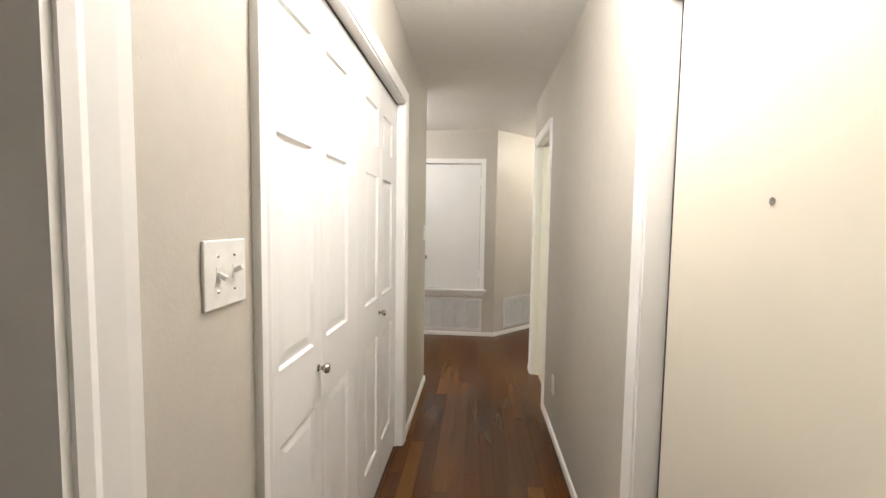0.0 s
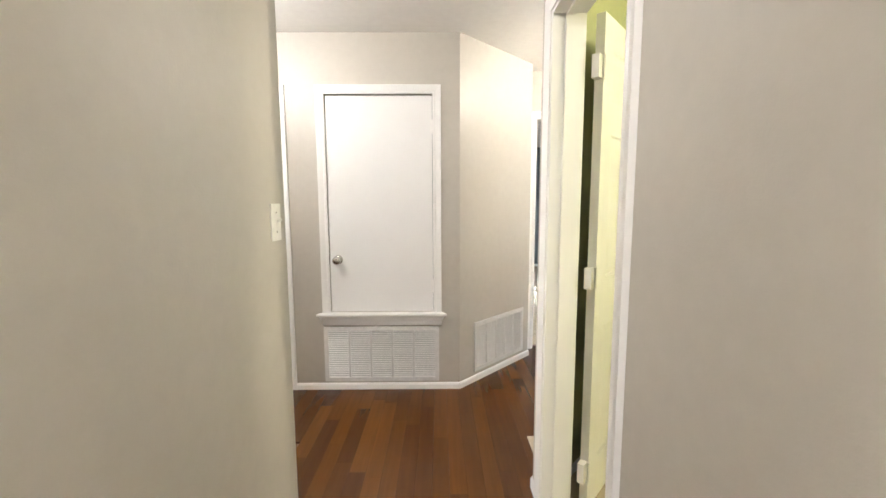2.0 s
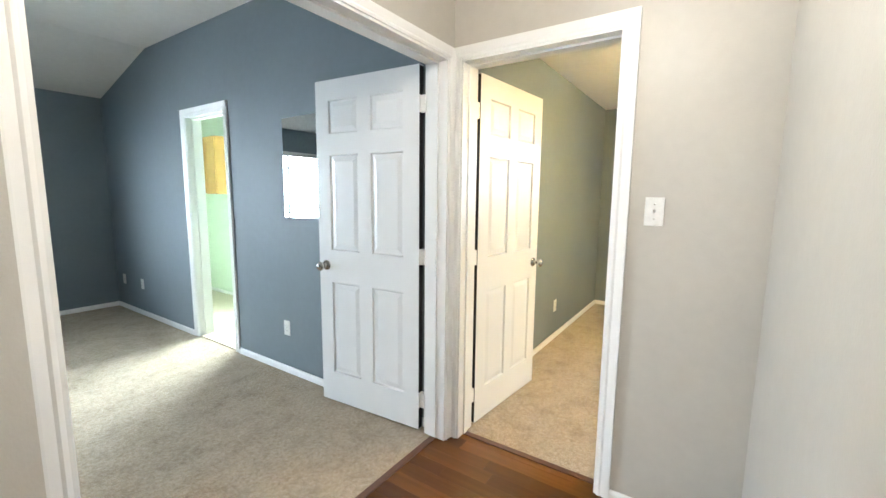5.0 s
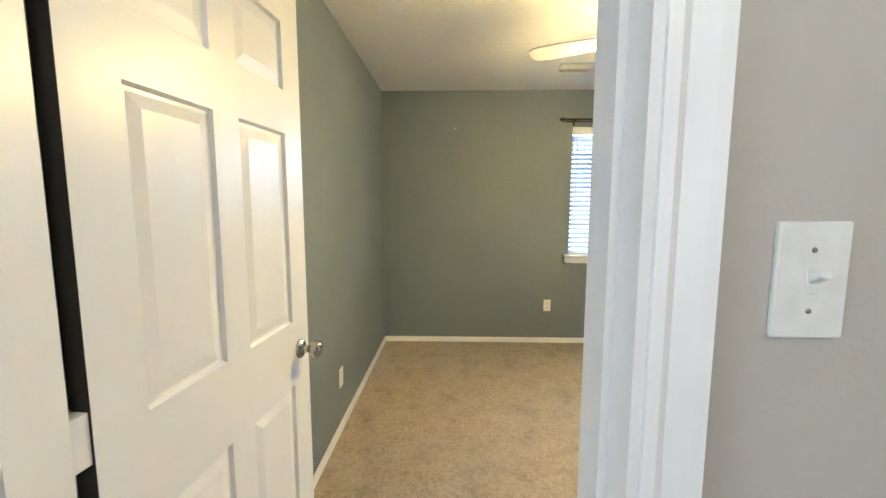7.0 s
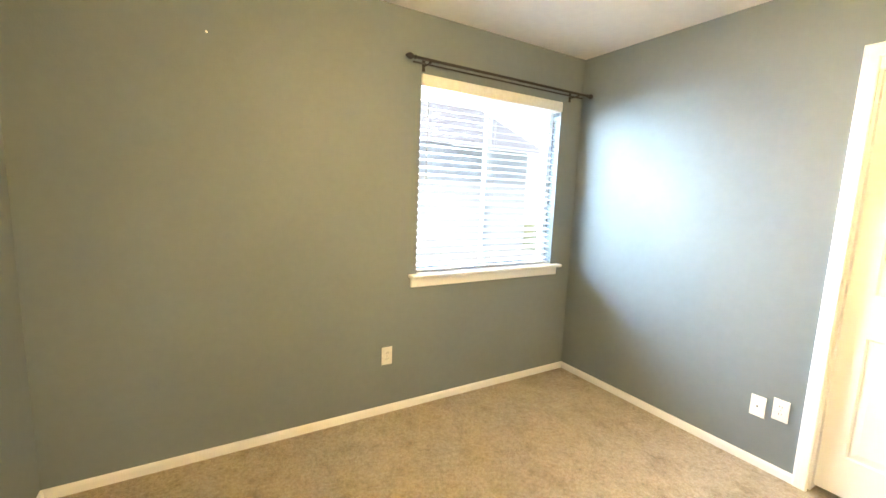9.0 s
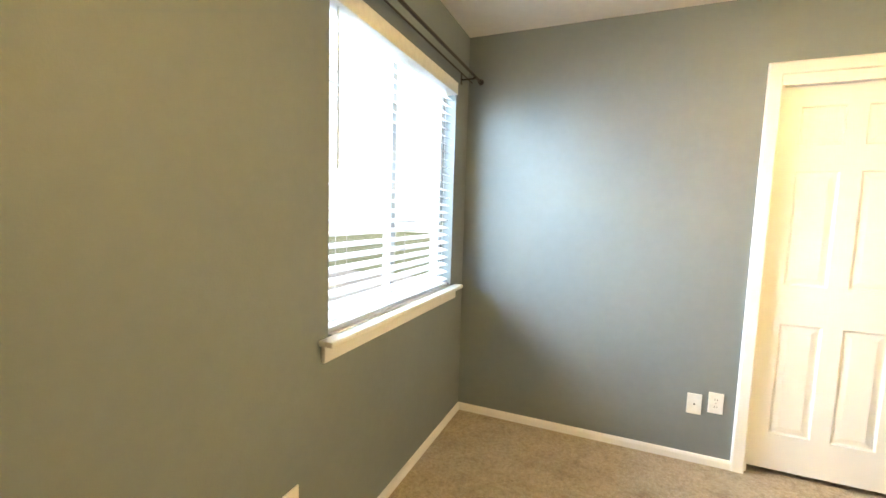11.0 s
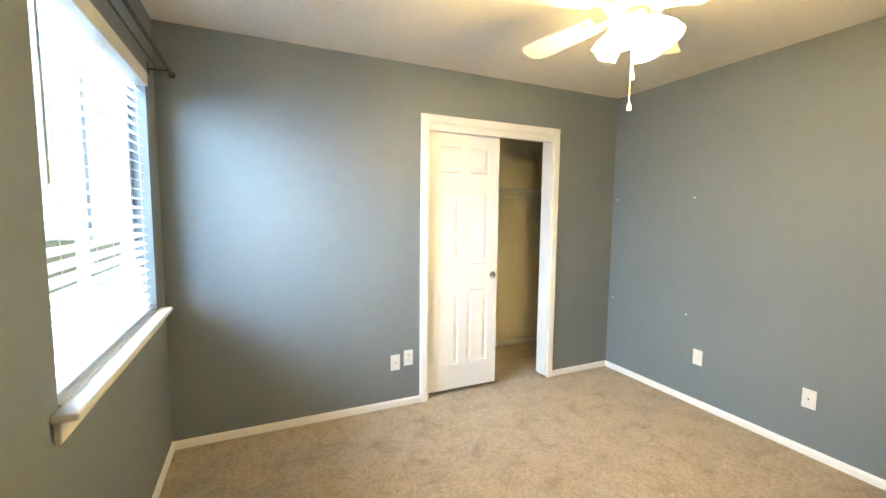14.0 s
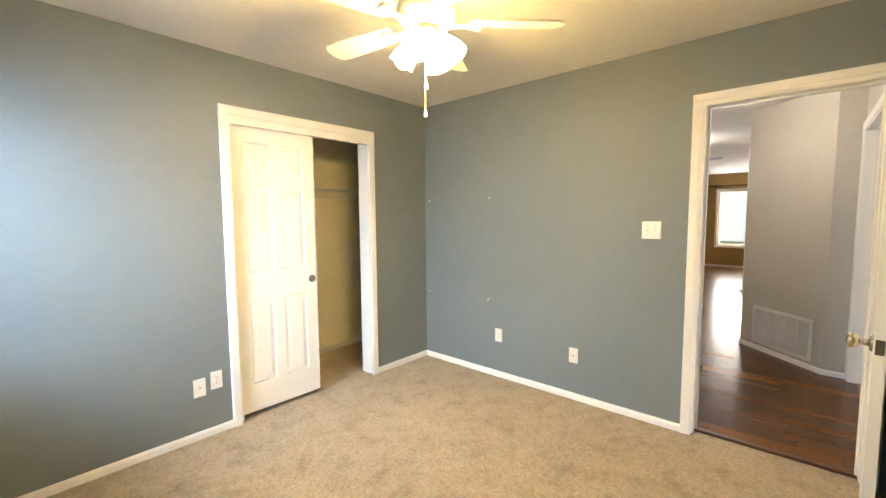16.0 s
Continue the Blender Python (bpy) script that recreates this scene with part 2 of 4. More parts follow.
def rod(bm, a, b, r, steps=8):
    """A round bar between two points."""
    a, b = Vector(a), Vector(b)
    q = (b - a).to_track_quat("Z", "Y").to_matrix().to_4x4()
    return lathe(((r, 0), (r, (b - a).length)), steps, "z", bm, Matrix.Translation(a) @ q)


def cells(bm, us, zs, holes, y0, y1, m=None):
    """A slab in the local x-z plane between y0 and y1, cut by holes (u0, u1, z0, z1)."""
    us = sorted({round(u, 5) for u in (*us, *(h[0] for h in holes), *(h[1] for h in holes))})
    zs = sorted({round(z, 5) for z in (*zs, *(h[2] for h in holes), *(h[3] for h in holes))})
    full = lambda i, k: 0 <= i < len(us) - 1 and 0 <= k < len(zs) - 1 and not any(
        h[0] < (us[i] + us[i + 1]) / 2 < h[1] and h[2] < (zs[k] + zs[k + 1]) / 2 < h[3] for h in holes)
    made = {}

    def v(u, y, z):
        if (u, y, z) not in made:
            p = Vector((u, y, z))
            made[(u, y, z)] = bm.verts.new(m @ p if m is not None else p)
        return made[(u, y, z)]

    for i in range(len(us) - 1):
        for k in range(len(zs) - 1):
            if not full(i, k):
                continue
            a, b, c, d = us[i], us[i + 1], zs[k], zs[k + 1]
            bm.faces.new((v(a, y0, c), v(b, y0, c), v(b, y0, d), v(a, y0, d)))
            bm.faces.new((v(a, y1, c), v(a, y1, d), v(b, y1, d), v(b, y1, c)))
            if not full(i - 1, k):
                bm.faces.new((v(a, y0, c), v(a, y0, d), v(a, y1, d), v(a, y1, c)))
            if not full(i + 1, k):
                bm.faces.new((v(b, y0, c), v(b, y1, c), v(b, y1, d), v(b, y0, d)))
            if not full(i, k - 1):
                bm.faces.new((v(a, y0, c), v(a, y1, c), v(b, y1, c), v(b, y0, c)))
            if not full(i, k + 1):
                bm.faces.new((v(a, y0, d), v(b, y0, d), v(b, y1, d), v(a, y1, d)))
    return bm


def along(p, q, z=0.0):
    """A pose at p whose local x runs to q; local y then points to the left of the way from p to q."""
    return pose(p[0], p[1], z, 0, 0, math.degrees(math.atan2(q[1] - p[1], q[0] - p[0])))


def wall(name, p, q, top, mat, label, holes=(), thick=0.06, low=-0.02):
    """A wall whose visible face runs from p to q, with the room on the left and its thickness to the right."""
    length = math.dist(p, q)
    bm = cells(bmesh.new(), (0, length), (low, top), holes, -thick, 0.0)
    ob = solid(name, bm, mat, label, "wall", "", "structure")
    ob.matrix_world = along(p, q)
    return ob


CASING = ((0.0, 0.0), (0.0, 0.010), (0.012, 0.013), (0.020, 0.010), (0.044, 0.016), (0.057, 0.018), (0.057, 0.0))


def casing(name, p, q, u0, u1, top, label="white painted moulded door casing", profile=CASING, low=0.0, closed=False):
    """Moulded trim on three (or four) sides of an opening in the wall from p to q."""
    bm = bmesh.new()
    rows = []
    for off, d in profile:
        pts = [(u0 - off, low - (off if closed else 0)), (u0 - off, top + off), (u1 + off, top + off), (u1 + off, low - (off if closed else 0))]
        rows.append([bm.verts.new((u, d, z)) for u, z in pts])
    n = len(rows)
    for a in range(n):
        r, s = rows[a], rows[(a + 1) % n]
        for k in range(4 if closed else 3):
            bm.faces.new((r[k], r[(k + 1) % 4], s[(k + 1) % 4], s[k]))
    if not closed:
        bm.faces.new([r[0] for r in rows])
        bm.faces.new([r[3] for r in rows])
    ob = solid(name, bm, M_TRIM, label, "door trim", "", "structure")
    ob.matrix_world = along(p, q)
    return ob


def jamb(name, p, q, u0, u1, top, depth, stop=0.05):
    """The lining of an opening, as deep as the wall, with a stop bead."""
    bm = bmesh.new()
    t = 0.012
    for a, b, c, d in ((u0 - 0.001, u0 + t, 0, top), (u1 - t, u1 + 0.001, 0, top), (u0 + t, u1 - t, top - t, top + 0.001)):
        box(bm, (a, -depth - 0.004, c), (b, 0.004, d))
    if stop:
        for a, b, c, d in ((u0 + t, u0 + t + 0.010, 0, top - t), (u1 - t - 0.010, u1 - t, 0, top - t), (u0 + t + 0.010, u1 - t - 0.010, top - t - 0.010, top - t)):
            box(bm, (a, -stop - 0.03, c), (b, -stop, d))
    ob = solid(name, bm, M_TRIM, "white painted wooden door jamb", "door trim", "", "structure")
    ob.matrix_world = along(p, q)
    return ob


BASE = ((0.0, -0.012), (0.013, -0.012), (0.013, 0.030), (0.009, 0.040), (0.004, 0.045), (0.0, 0.045))


def baseboard(runs, group, z=0.001, label="low white painted baseboard with a rounded top"):
    for p, q in runs:
        bm = bmesh.new()
        length = math.dist(p, q)
        ends = [[bm.verts.new((u, d, z)) for d, z in BASE] for u in (0, length)]
        for k in range(len(BASE)):
            bm.faces.new((ends[0][k], ends[1][k], ends[1][(k + 1) % len(BASE)], ends[0][(k + 1) % len(BASE)]))
        bm.faces.new(ends[0])
        bm.faces.new(ends[1])
        ob = solid("baseboard", bm, M_TRIM, label, "baseboard", group, "structure")
        ob.matrix_world = along(p, q, z)


def raised_panel(w, h, t=0.035):
    """One moulded door panel, the same on both sides, its middle at the origin."""
    bm = bmesh.new()
    for s in (-1, 1):
        rings = []
        for inset, depth in ((0.0, 0.0), (0.006, 0.009), (0.014, 0.009), (0.040, 0.003)):
            y = s * (t / 2 - depth - 0.0005)
            rings.append([bm.verts.new((x * (w / 2 - inset), y, z * (h / 2 - inset))) for x, z in ((-1, -1), (1, -1), (1, 1), (-1, 1))])
        for a, b in zip(rings, rings[1:]):
            for k in range(4):
                bm.faces.new((a[k], a[(k + 1) % 4], b[(k + 1) % 4], b[k]))
        bm.faces.new(rings[-1])
    return bm


def panel_layout(w, h, cols=2, stile=0.105, mid=0.095):
    """Rectangles (u0, u1, z0, z1) of a six-panel or three-panel leaf."""
    inner = (w - 2 * stile - (cols - 1) * mid) / cols
    out = []
    for c in range(cols):
        u = stile + c * (inner + mid)
        for z0, z1 in ((0.0985, 0.394), (0.495, 0.783), (0.845, 0.941)):
            out.append((u, u + inner, z0 * h, z1 * h))
    return out


def leaf(name, parent, w, h, rects, at, mat=None, label=""):
    """A door leaf: frame of stiles and rails, with each moulded panel a piece of its own. Local: x from the hinge, y thickness -0.035 to 0."""
    t = 0.035
    ob = part(name, cells(bmesh.new(), (0, w), (0, h), rects, -t, 0.0), mat or M_DOOR, parent, label)
    ob.matrix_basis = at
    meshes = {}
    for a, b, c, d in rects:
        key = (round(b - a, 3), round(d - c, 3))
        if key not in meshes:
            meshes[key] = mesh_of("panel", raised_panel(b - a, d - c), mat or M_DOOR)
        shared_part("panel", meshes[key], ob, pose((a + b) / 2, -t / 2, (c + d) / 2))
    return ob


KNOB = ((0.001, 0.0), (0.032, 0.0), (0.032, 0.004), (0.027, 0.009), (0.014, 0.012), (0.012, 0.030), (0.018, 0.036), (0.026, 0.046), (0.029, 0.056), (0.026, 0.066), (0.014, 0.073), (0.001, 0.075))


def knob(parent, x, z, side, mat=None, label="round satin nickel door knob", size=1.0):
    s = -1 if side < 0 else 1
    bm = lathe([(r * size, s * h * size) for r, h in KNOB], 20, "y")
    ob = part("door_knob", bm, mat or M_NICKEL, parent, label)
    ob.matrix_basis = pose(x, -0.035 if s < 0 else 0.0, z)
    for f in ob.data.polygons:
        f.use_smooth = True
    return ob


def hinges(parent, h, side, mat=None, x=-0.004):
    for z in (0.18, h / 2, h - 0.20):
        bm = bmesh.new()
        y = 0.004 if side > 0 else -0.039
        rod(bm, (x, y, z - 0.044), (x, y, z + 0.044), 0.006, 10)
        box(bm, (x - 0.034, -0.031, z - 0.043), (x + 0.0035, -0.002, z + 0.043))
        part("hinge", bm, mat or M_TRIM, parent, "painted butt hinge")


def latch_plate(parent, w, z):
    part("latch_plate", boxed((w - 0.0002, -0.030, z - 0.028), (w + 0.0012, -0.006, z + 0.028)), M_NICKEL, parent, "satin metal latch plate")


def plate(name, at, label, category, w=0.070, h=0.115, kind="outlet", group=""):
    """A cover plate on a wall. Local: x along the wall, y out of it."""
    ob = thing(name, at, label, category, group)
    part("cover_plate", boxed((-w / 2, 0.0, -h / 2), (w / 2, 0.006, h / 2), 0.0022), M_PLATE, ob)
    gangs = (0.0,) if w < 0.09 else (-0.023, 0.023)
    for g in gangs:
        if kind == "outlet":
            for dz in (-0.020, 0.020):
                rec = part("receptacle", lathe(((0.001, 0.006), (0.0165, 0.006), (0.0165, 0.0078), (0.001, 0.0078)), 16, "y"), M_PLATE, ob)
                rec.location = (g, 0.0, dz)
                for dx in (-0.006, 0.006):
                    part("slot", boxed((dx - 0.0011, 0.0079, -0.004), (dx + 0.0011, 0.0083, 0.005)), M_DARK, rec)
            part("screw", lathe(((0.001, 0.006), (0.003, 0.006), (0.002, 0.0072), (0.001, 0.0073)), 8, "y"), M_NICKEL, ob).location = (g, 0, 0)
        elif kind == "switch":
            part("collar", boxed((g - 0.006, 0.006, -0.013), (g + 0.006, 0.0075, 0.013), 0.0006), M_PLATE, ob)
            tg = part("toggle", boxed((-0.0045, 0.0, -0.004), (0.0045, 0.017, 0.004), 0.001), M_PLATE, ob)
            tg.matrix_basis = pose(g, 0.0065, 0.001, 28 if g <= 0 else -28)
            for dz in (-0.030, 0.030):
                part("screw", lathe(((0.001, 0.006), (0.003, 0.006), (0.002, 0.0072), (0.001, 0.0073)), 8, "y"), M_NICKEL, ob).location = (g, 0, dz)
        elif kind == "jack":
            part("socket", boxed((g - 0.008, 0.006, -0.008), (g + 0.008, 0.009, 0.008), 0.001), M_PLATE, ob)
            part("hole", boxed((g - 0.004, 0.0091, -0.004), (g + 0.004, 0.0095, 0.004)), M_DARK, ob)
        elif kind == "blank":
            for dz in (-0.042, 0.042):
                part("screw", lathe(((0.001, 0.006), (0.003, 0.006), (0.002, 0.0072), (0.001, 0.0073)), 8, "y"), M_PLATE, ob).location = (g, 0, dz)
    return ob


def on_wall(p, q, u, z):
    """A pose on the wall from p to q, u metres along it."""
    return along(p, q) @ pose(u, 0.0, z)


def grille(name, at, w, h, cols, label):
    """A stamped return-air grille: frame, upright bars and rows of tilted louvres."""
    ob = thing(name, at, label, "vent")
    rim = 0.028
    bm = cells(bmesh.new(), (0, w), (0, h), ((rim, w - rim, rim, h - rim),), 0.0, 0.011)
    part("frame", bm, M_VENT, ob)
    part("backing", boxed((rim - 0.004, 0.0005, rim - 0.004), (w - rim + 0.004, 0.0015, h - rim + 0.004)), plain("grille_shadow", (0.42, 0.42, 0.41), 0.7), ob)
    n = int((h - 2 * rim) / 0.0135)
    me = mesh_of("louvre", box(bmesh.new(), (rim - 0.002, -0.0050, -0.0008), (w - rim + 0.002, 0.0050, 0.0008)), M_VENT)
    for k in range(n):
        shared_part("louvre", me, ob, pose(0, 0.0062, rim + (k + 0.5) * (h - 2 * rim) / n, -42))
    me = mesh_of("bar", boxed((-0.006, 0.0015, rim - 0.002), (0.006, 0.0102, h - rim + 0.002)), M_VENT)
    for k in range(1, cols):
        shared_part("bar", me, ob, pose(rim + k * (w - 2 * rim) / cols, 0, 0))
    me = mesh_of("screw", lathe(((0.001, 0.011), (0.004, 0.011), (0.003, 0.0126), (0.001, 0.0127)), 8, "y"), M_VENT)
    for u in (0.014, w - 0.014):
        shared_part("screw", me, ob, pose(u, 0, h / 2))
    return ob


# ---------------------------------------------------------------- structure: halls
XL, XR, CEIL, HEAD = -0.05, 0.895, 2.44, 2.05
GREIGE = "smooth greige painted wall with faint orange-peel texture"
SLATE = "slate grey painted bedroom wall with orange-peel texture"
W_RIGHT = ((XR, -0.6), (XR, 4.298))
W_CHAMFER_R = ((XR, 4.298), (1.352, 4.775))
W_LOBBY_S = ((1.352, 4.775), (2.9, 4.775))
W_LOBBY_E = ((2.9, 4.775), (2.9, 6.12))
W_LOBBY_N = ((2.9, 6.12), (1.223, 6.12))
W_RETURN = ((1.223, 6.12), (1.223, 5.957))
W_CHAMFER_L = ((1.223, 5.957), (0.6, 5.327))
W_END = ((0.6, 5.327), (-1.6, 5.327))
W_LEFT = ((XL, 3.87), (XL, -0.6))
W_LEFT_END = ((-0.9, 3.87), (XL, 3.87))

wall("wall_corridor_right", *W_RIGHT, CEIL, M_HALL, GREIGE, ((1.585, 2.365, -0.02, HEAD), (4.085, 4.745, -0.02, HEAD)))
wall("wall_diagonal_right", *W_CHAMFER_R, CEIL, M_HALL, GREIGE)
wall("wall_lobby_south", *W_LOBBY_S, CEIL, M_HALL, GREIGE)
wall("wall_lobby_east", *W_LOBBY_E, CEIL, M_HALL, GREIGE, ((0.532, 1.30, -0.02, HEAD),))
wall("wall_lobby_north", *W_LOBBY_N, CEIL, M_HALL, GREIGE, ((0.055, 1.607, -0.02, HEAD),))
wall("wall_lobby_return", *W_RETURN, CEIL, M_HALL, GREIGE)
wall("wall_diagonal_left", *W_CHAMFER_L, CEIL, M_HALL, GREIGE)
wall("wall_hall_end", *W_END, CEIL, M_HALL, GREIGE, ((0.185, 0.906, 0.565, HEAD), (1.224, 1.834, -0.02, HEAD)))
wall("wall_corridor_left", *W_LEFT, CEIL, M_HALL, GREIGE, ((1.02, 2.58, -0.02, HEAD), (3.005, 3.77, -0.02, HEAD)))
wall("wall_closet_block_end", *W_LEFT_END, CEIL, M_HALL, GREIGE)
wall("wall_closet_block_west", (-0.9, 1.17), (-0.9, 3.87), CEIL, M_GOLD, "ochre painted living room wall")
wall("wall_closet_block_south", (-0.17, 1.17), (-0.9, 1.17), CEIL, M_HALL, GREIGE)
wall("wall_corridor_outer", (-0.17, -0.6), (-0.17, 1.17), CEIL, M_HALL, GREIGE, ((0.70, 1.465, -0.02, HEAD),))
wall("wall_south", (-7.0, -0.6), (XR, -0.6), CEIL, M_HALL, GREIGE)
wall("wall_living_west", (-7.0, 7.5), (-7.0, -0.6), CEIL, M_GOLD, "ochre painted living room wall", ((2.2, 3.45, 0.56, 2.0),), 0.12)
wall("wall_living_north", (-1.6, 7.5), (-7.0, 7.5), CEIL, M_GOLD, "ochre painted living room wall")
wall("wall_living_east", (-1.6, 5.327), (-1.6, 7.5), CEIL, M_GOLD, "ochre painted living room wall")

# bedroom with the ceiling fan
B_S = ((3.045, 2.975), (6.505, 2.975))
B_E = ((6.505, 2.975), (6.505, 6.19))
B_N = ((6.505, 6.19), (3.045, 6.19))
B_W = ((3.045, 6.19), (3.045, 2.975))
wall("wall_bedroom_south", *B_S, CEIL, M_GREY, SLATE, ((0.700, 1.825, -0.02, HEAD),))
wall("wall_bedroom_east", *B_E, CEIL, M_GREY, SLATE, ((0.215, 1.395, 0.880, 2.098),), 0.13)
wall("wall_bedroom_north", *B_N, CEIL, M_GREY, SLATE)
wall("wall_bedroom_west", *B_W, CEIL, M_GREY, SLATE, ((0.115, 0.883, -0.02, HEAD),), 0.082)
CREAM = "cream painted closet wall"
wall("wall_closet_back", (3.15, 2.09), (5.0, 2.09), CEIL, M_CLOSET, CREAM)
wall("wall_closet_east", (5.0, 2.09), (5.0, 2.855), CEIL, M_CLOSET, CREAM)
wall("wall_closet_west", (3.15, 2.855), (3.15, 2.09), CEIL, M_CLOSET, CREAM)
wall("wall_closet_front", (5.0, 2.855), (3.15, 2.855), CEIL, M_CLOSET, CREAM, ((0.13, 1.255, -0.02, HEAD),))

# main bedroom and its bath
A_E = ((2.9, 6.25), (2.9, 10.95))
A_N = ((2.9, 10.95), (-1.4, 10.95))
wall("wall_main_bedroom_east", *A_E, 2.90, M_GREY, SLATE, ((2.087, 2.743, -0.02, HEAD),))
wall("wall_main_bedroom_north", *A_N, 2.90, M_GREY, SLATE, ((1.7, 3.35, 0.9, 2.07),), 0.12)
wall("wall_main_bedroom_west", (-1.4, 10.95), (-1.4, 6.25), 2.90, M_GREY, SLATE)
wall("wall_main_bedroom_south", (-1.4, 6.25), (2.9, 6.25), 2.90, M_GREY, SLATE, ((2.693, 4.245, -0.02, HEAD),))
MINT = "pale mint green painted bathroom wall"
wall("wall_bath_west", (3.03, 10.95), (3.03, 7.4), CEIL, M_MINT, MINT, ((1.957, 2.613, -0.02, HEAD),))
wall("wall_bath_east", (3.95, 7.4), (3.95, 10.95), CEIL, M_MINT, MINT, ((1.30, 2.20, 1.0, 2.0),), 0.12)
wall("wall_bath_north", (3.95, 10.95), (3.03, 10.95), CEIL, M_MINT, MINT, (), 0.12)
wall("wall_bath_south", (3.03, 7.4), (3.95, 7.4), CEIL, M_MINT, MINT)

# green bathroom
LIME = "lime green painted bathroom wall"
wall("wall_bathroom_west", (1.005, 4.285), (1.005, 2.4), CEIL, M_GREEN, LIME, ((0.14, 0.80, -0.02, HEAD),))
wall("wall_bathroom_diagonal", (1.395, 4.675), (1.005, 4.285), CEIL, M_GREEN, LIME)
wall("wall_bathroom_north", (2.78, 4.675), (1.395, 4.675), CEIL, M_GREEN, LIME)
wall("wall_bathroom_east", (2.78, 2.4), (2.78, 4.675), CEIL, M_GREEN, LIME)
wall("wall_bathroom_south", (1.005, 2.4), (2.78, 2.4), CEIL, M_GREEN, LIME)

# ceilings
WHITE_CEIL = "white textured ceiling"
for nm, lo, hi in (
    ("ceiling_hall", (-1.57, -0.7, CEIL), (2.97, 6.19, 2.54)),
    ("ceiling_living", (-7.2, -0.7, CEIL), (-1.571, 7.6, 2.54)),
    ("ceiling_bedroom", (2.971, 2.0, CEIL), (6.66, 6.26, 2.54)),
    ("ceiling_bath", (2.965, 7.3, CEIL), (4.05, 11.1, 2.54)),
):
    solid(nm, boxed(lo, hi), M_CEIL, WHITE_CEIL, "ceiling", "", "structure")
bm = bmesh.new()
prof = ((6.19, 2.76), (9.70, 2.76), (11.0, 2.425), (11.0, 2.94), (6.19, 2.94))
ends = [[bm.verts.new((x, y, z)) for y, z in prof] for x in (-1.46, 2.96)]
for k in range(5):
    bm.faces.new((ends[0][k], ends[0][(k + 1) % 5], ends[1][(k + 1) % 5], ends[1][k]))
bm.faces.new(ends[0])
bm.faces.new(ends[1])
solid("ceiling_main_bedroom", bm, M_CEIL, "white vaulted ceiling sloping down to the window wall", "ceiling", "", "structure")
# Unseen slab that stops sky light leaking in above the ceilings.
solid("roof", boxed((-7.5, -1.0, 2.96), (6.9, 11.5, 3.1)), plain("sky_block", (0.10, 0.09, 0.08), 0.9), "unseen dark slab added over the house to block the sky", "roof", "", "structure")

# floors below the planks
solid("subfloor", boxed((-7.2, -0.7, -0.10), (6.7, 11.1, -0.024)), M_DARK, "dark subfloor under the rooms", "floor", "", "structure")
solid("floor_bedroom", boxed((2.978, 2.05, -0.0235), (6.52, 6.20, -0.014)), M_CARPET, "tan cut-pile carpet with worn and crushed patches", "carpet", "", "structure")
solid("floor_main_bedroom", boxed((-1.42, 6.195, -0.015), (2.905, 10.97, -0.004)), M_CARPET, "tan cut-pile carpet in the main bedroom", "carpet", "", "structure")
solid("floor_bath", boxed((2.906, 7.38, -0.015), (3.97, 10.97, 0.006)), M_TILE, "beige bathroom floor", "floor", "", "structure")
solid("floor_bathroom", boxed((0.955, 2.38, -0.0155), (2.80, 4.70, 0.006)), M_TILE, "beige tiled bathroom floor", "floor", "", "structure")
solid("threshold_bedroom", boxed((2.950, 5.320, -0.002), (2.985, 6.063, 0.006), 0.002), M_WOODTRIM, "dark wooden threshold strip between planks and carpet", "threshold", "", "structure")
solid("threshold_main_bedroom", boxed((1.290, 6.168, -0.002), (2.833, 6.203, 0.006), 0.002), M_WOODTRIM, "dark wooden threshold strip between planks and carpet", "threshold", "", "structure")

# trim round the openings
casing("trim_bifold", *W_LEFT, 1.02, 2.58, HEAD)
jamb("jamb_bifold", *W_LEFT, 1.02, 2.58, HEAD, 0.10, 0)
casing("trim_left_doorway", *W_LEFT, 3.005, 3.77, HEAD, profile=tuple((o * 1.4, d) for o, d in CASING))
jamb("jamb_left_doorway", *W_LEFT, 3.005, 3.77, HEAD, 0.12, 0)
casing("trim_closed_door", *W_RIGHT, 1.585, 2.365, HEAD)
jamb("jamb_closed_door", *W_RIGHT, 1.585, 2.365, HEAD, 0.12, 0)
casing("trim_bathroom_door", *W_RIGHT, 4.085, 4.745, HEAD)
jamb("jamb_bathroom_door", *W_RIGHT, 4.085, 4.745, HEAD, 0.12, 0.045)
casing("trim_bedroom_door", *W_LOBBY_E, 0.532, 1.30, HEAD)
jamb("jamb_bedroom_door", *W_LOBBY_E, 0.532, 1.30, HEAD, 0.145, 0.05)
casing("trim_bedroom_door_inside", *B_W, 0.115, 0.883, HEAD, low=-0.014)
casing("trim_main_bedroom_door", *W_LOBBY_N, 0.055, 1.607, HEAD, profile=tuple((o * 0.9, d) for o, d in CASING))
jamb("jamb_main_bedroom_door", *W_LOBBY_N, 0.055, 1.607, HEAD, 0.13, 0.05)
casing("trim_hall_closet", *W_END, 1.224, 1.834, HEAD)
jamb("jamb_hall_closet", *W_END, 1.224, 1.834, HEAD, 0.06, 0)
casing("trim_access_door", *W_END, 0.185, 0.906, HEAD, low=0.545)
casing("trim_bath_door", *A_E, 2.087, 2.743, HEAD)
jamb("jamb_bath_door", *A_E, 2.087, 2.743, HEAD, 0.13, 0.05)

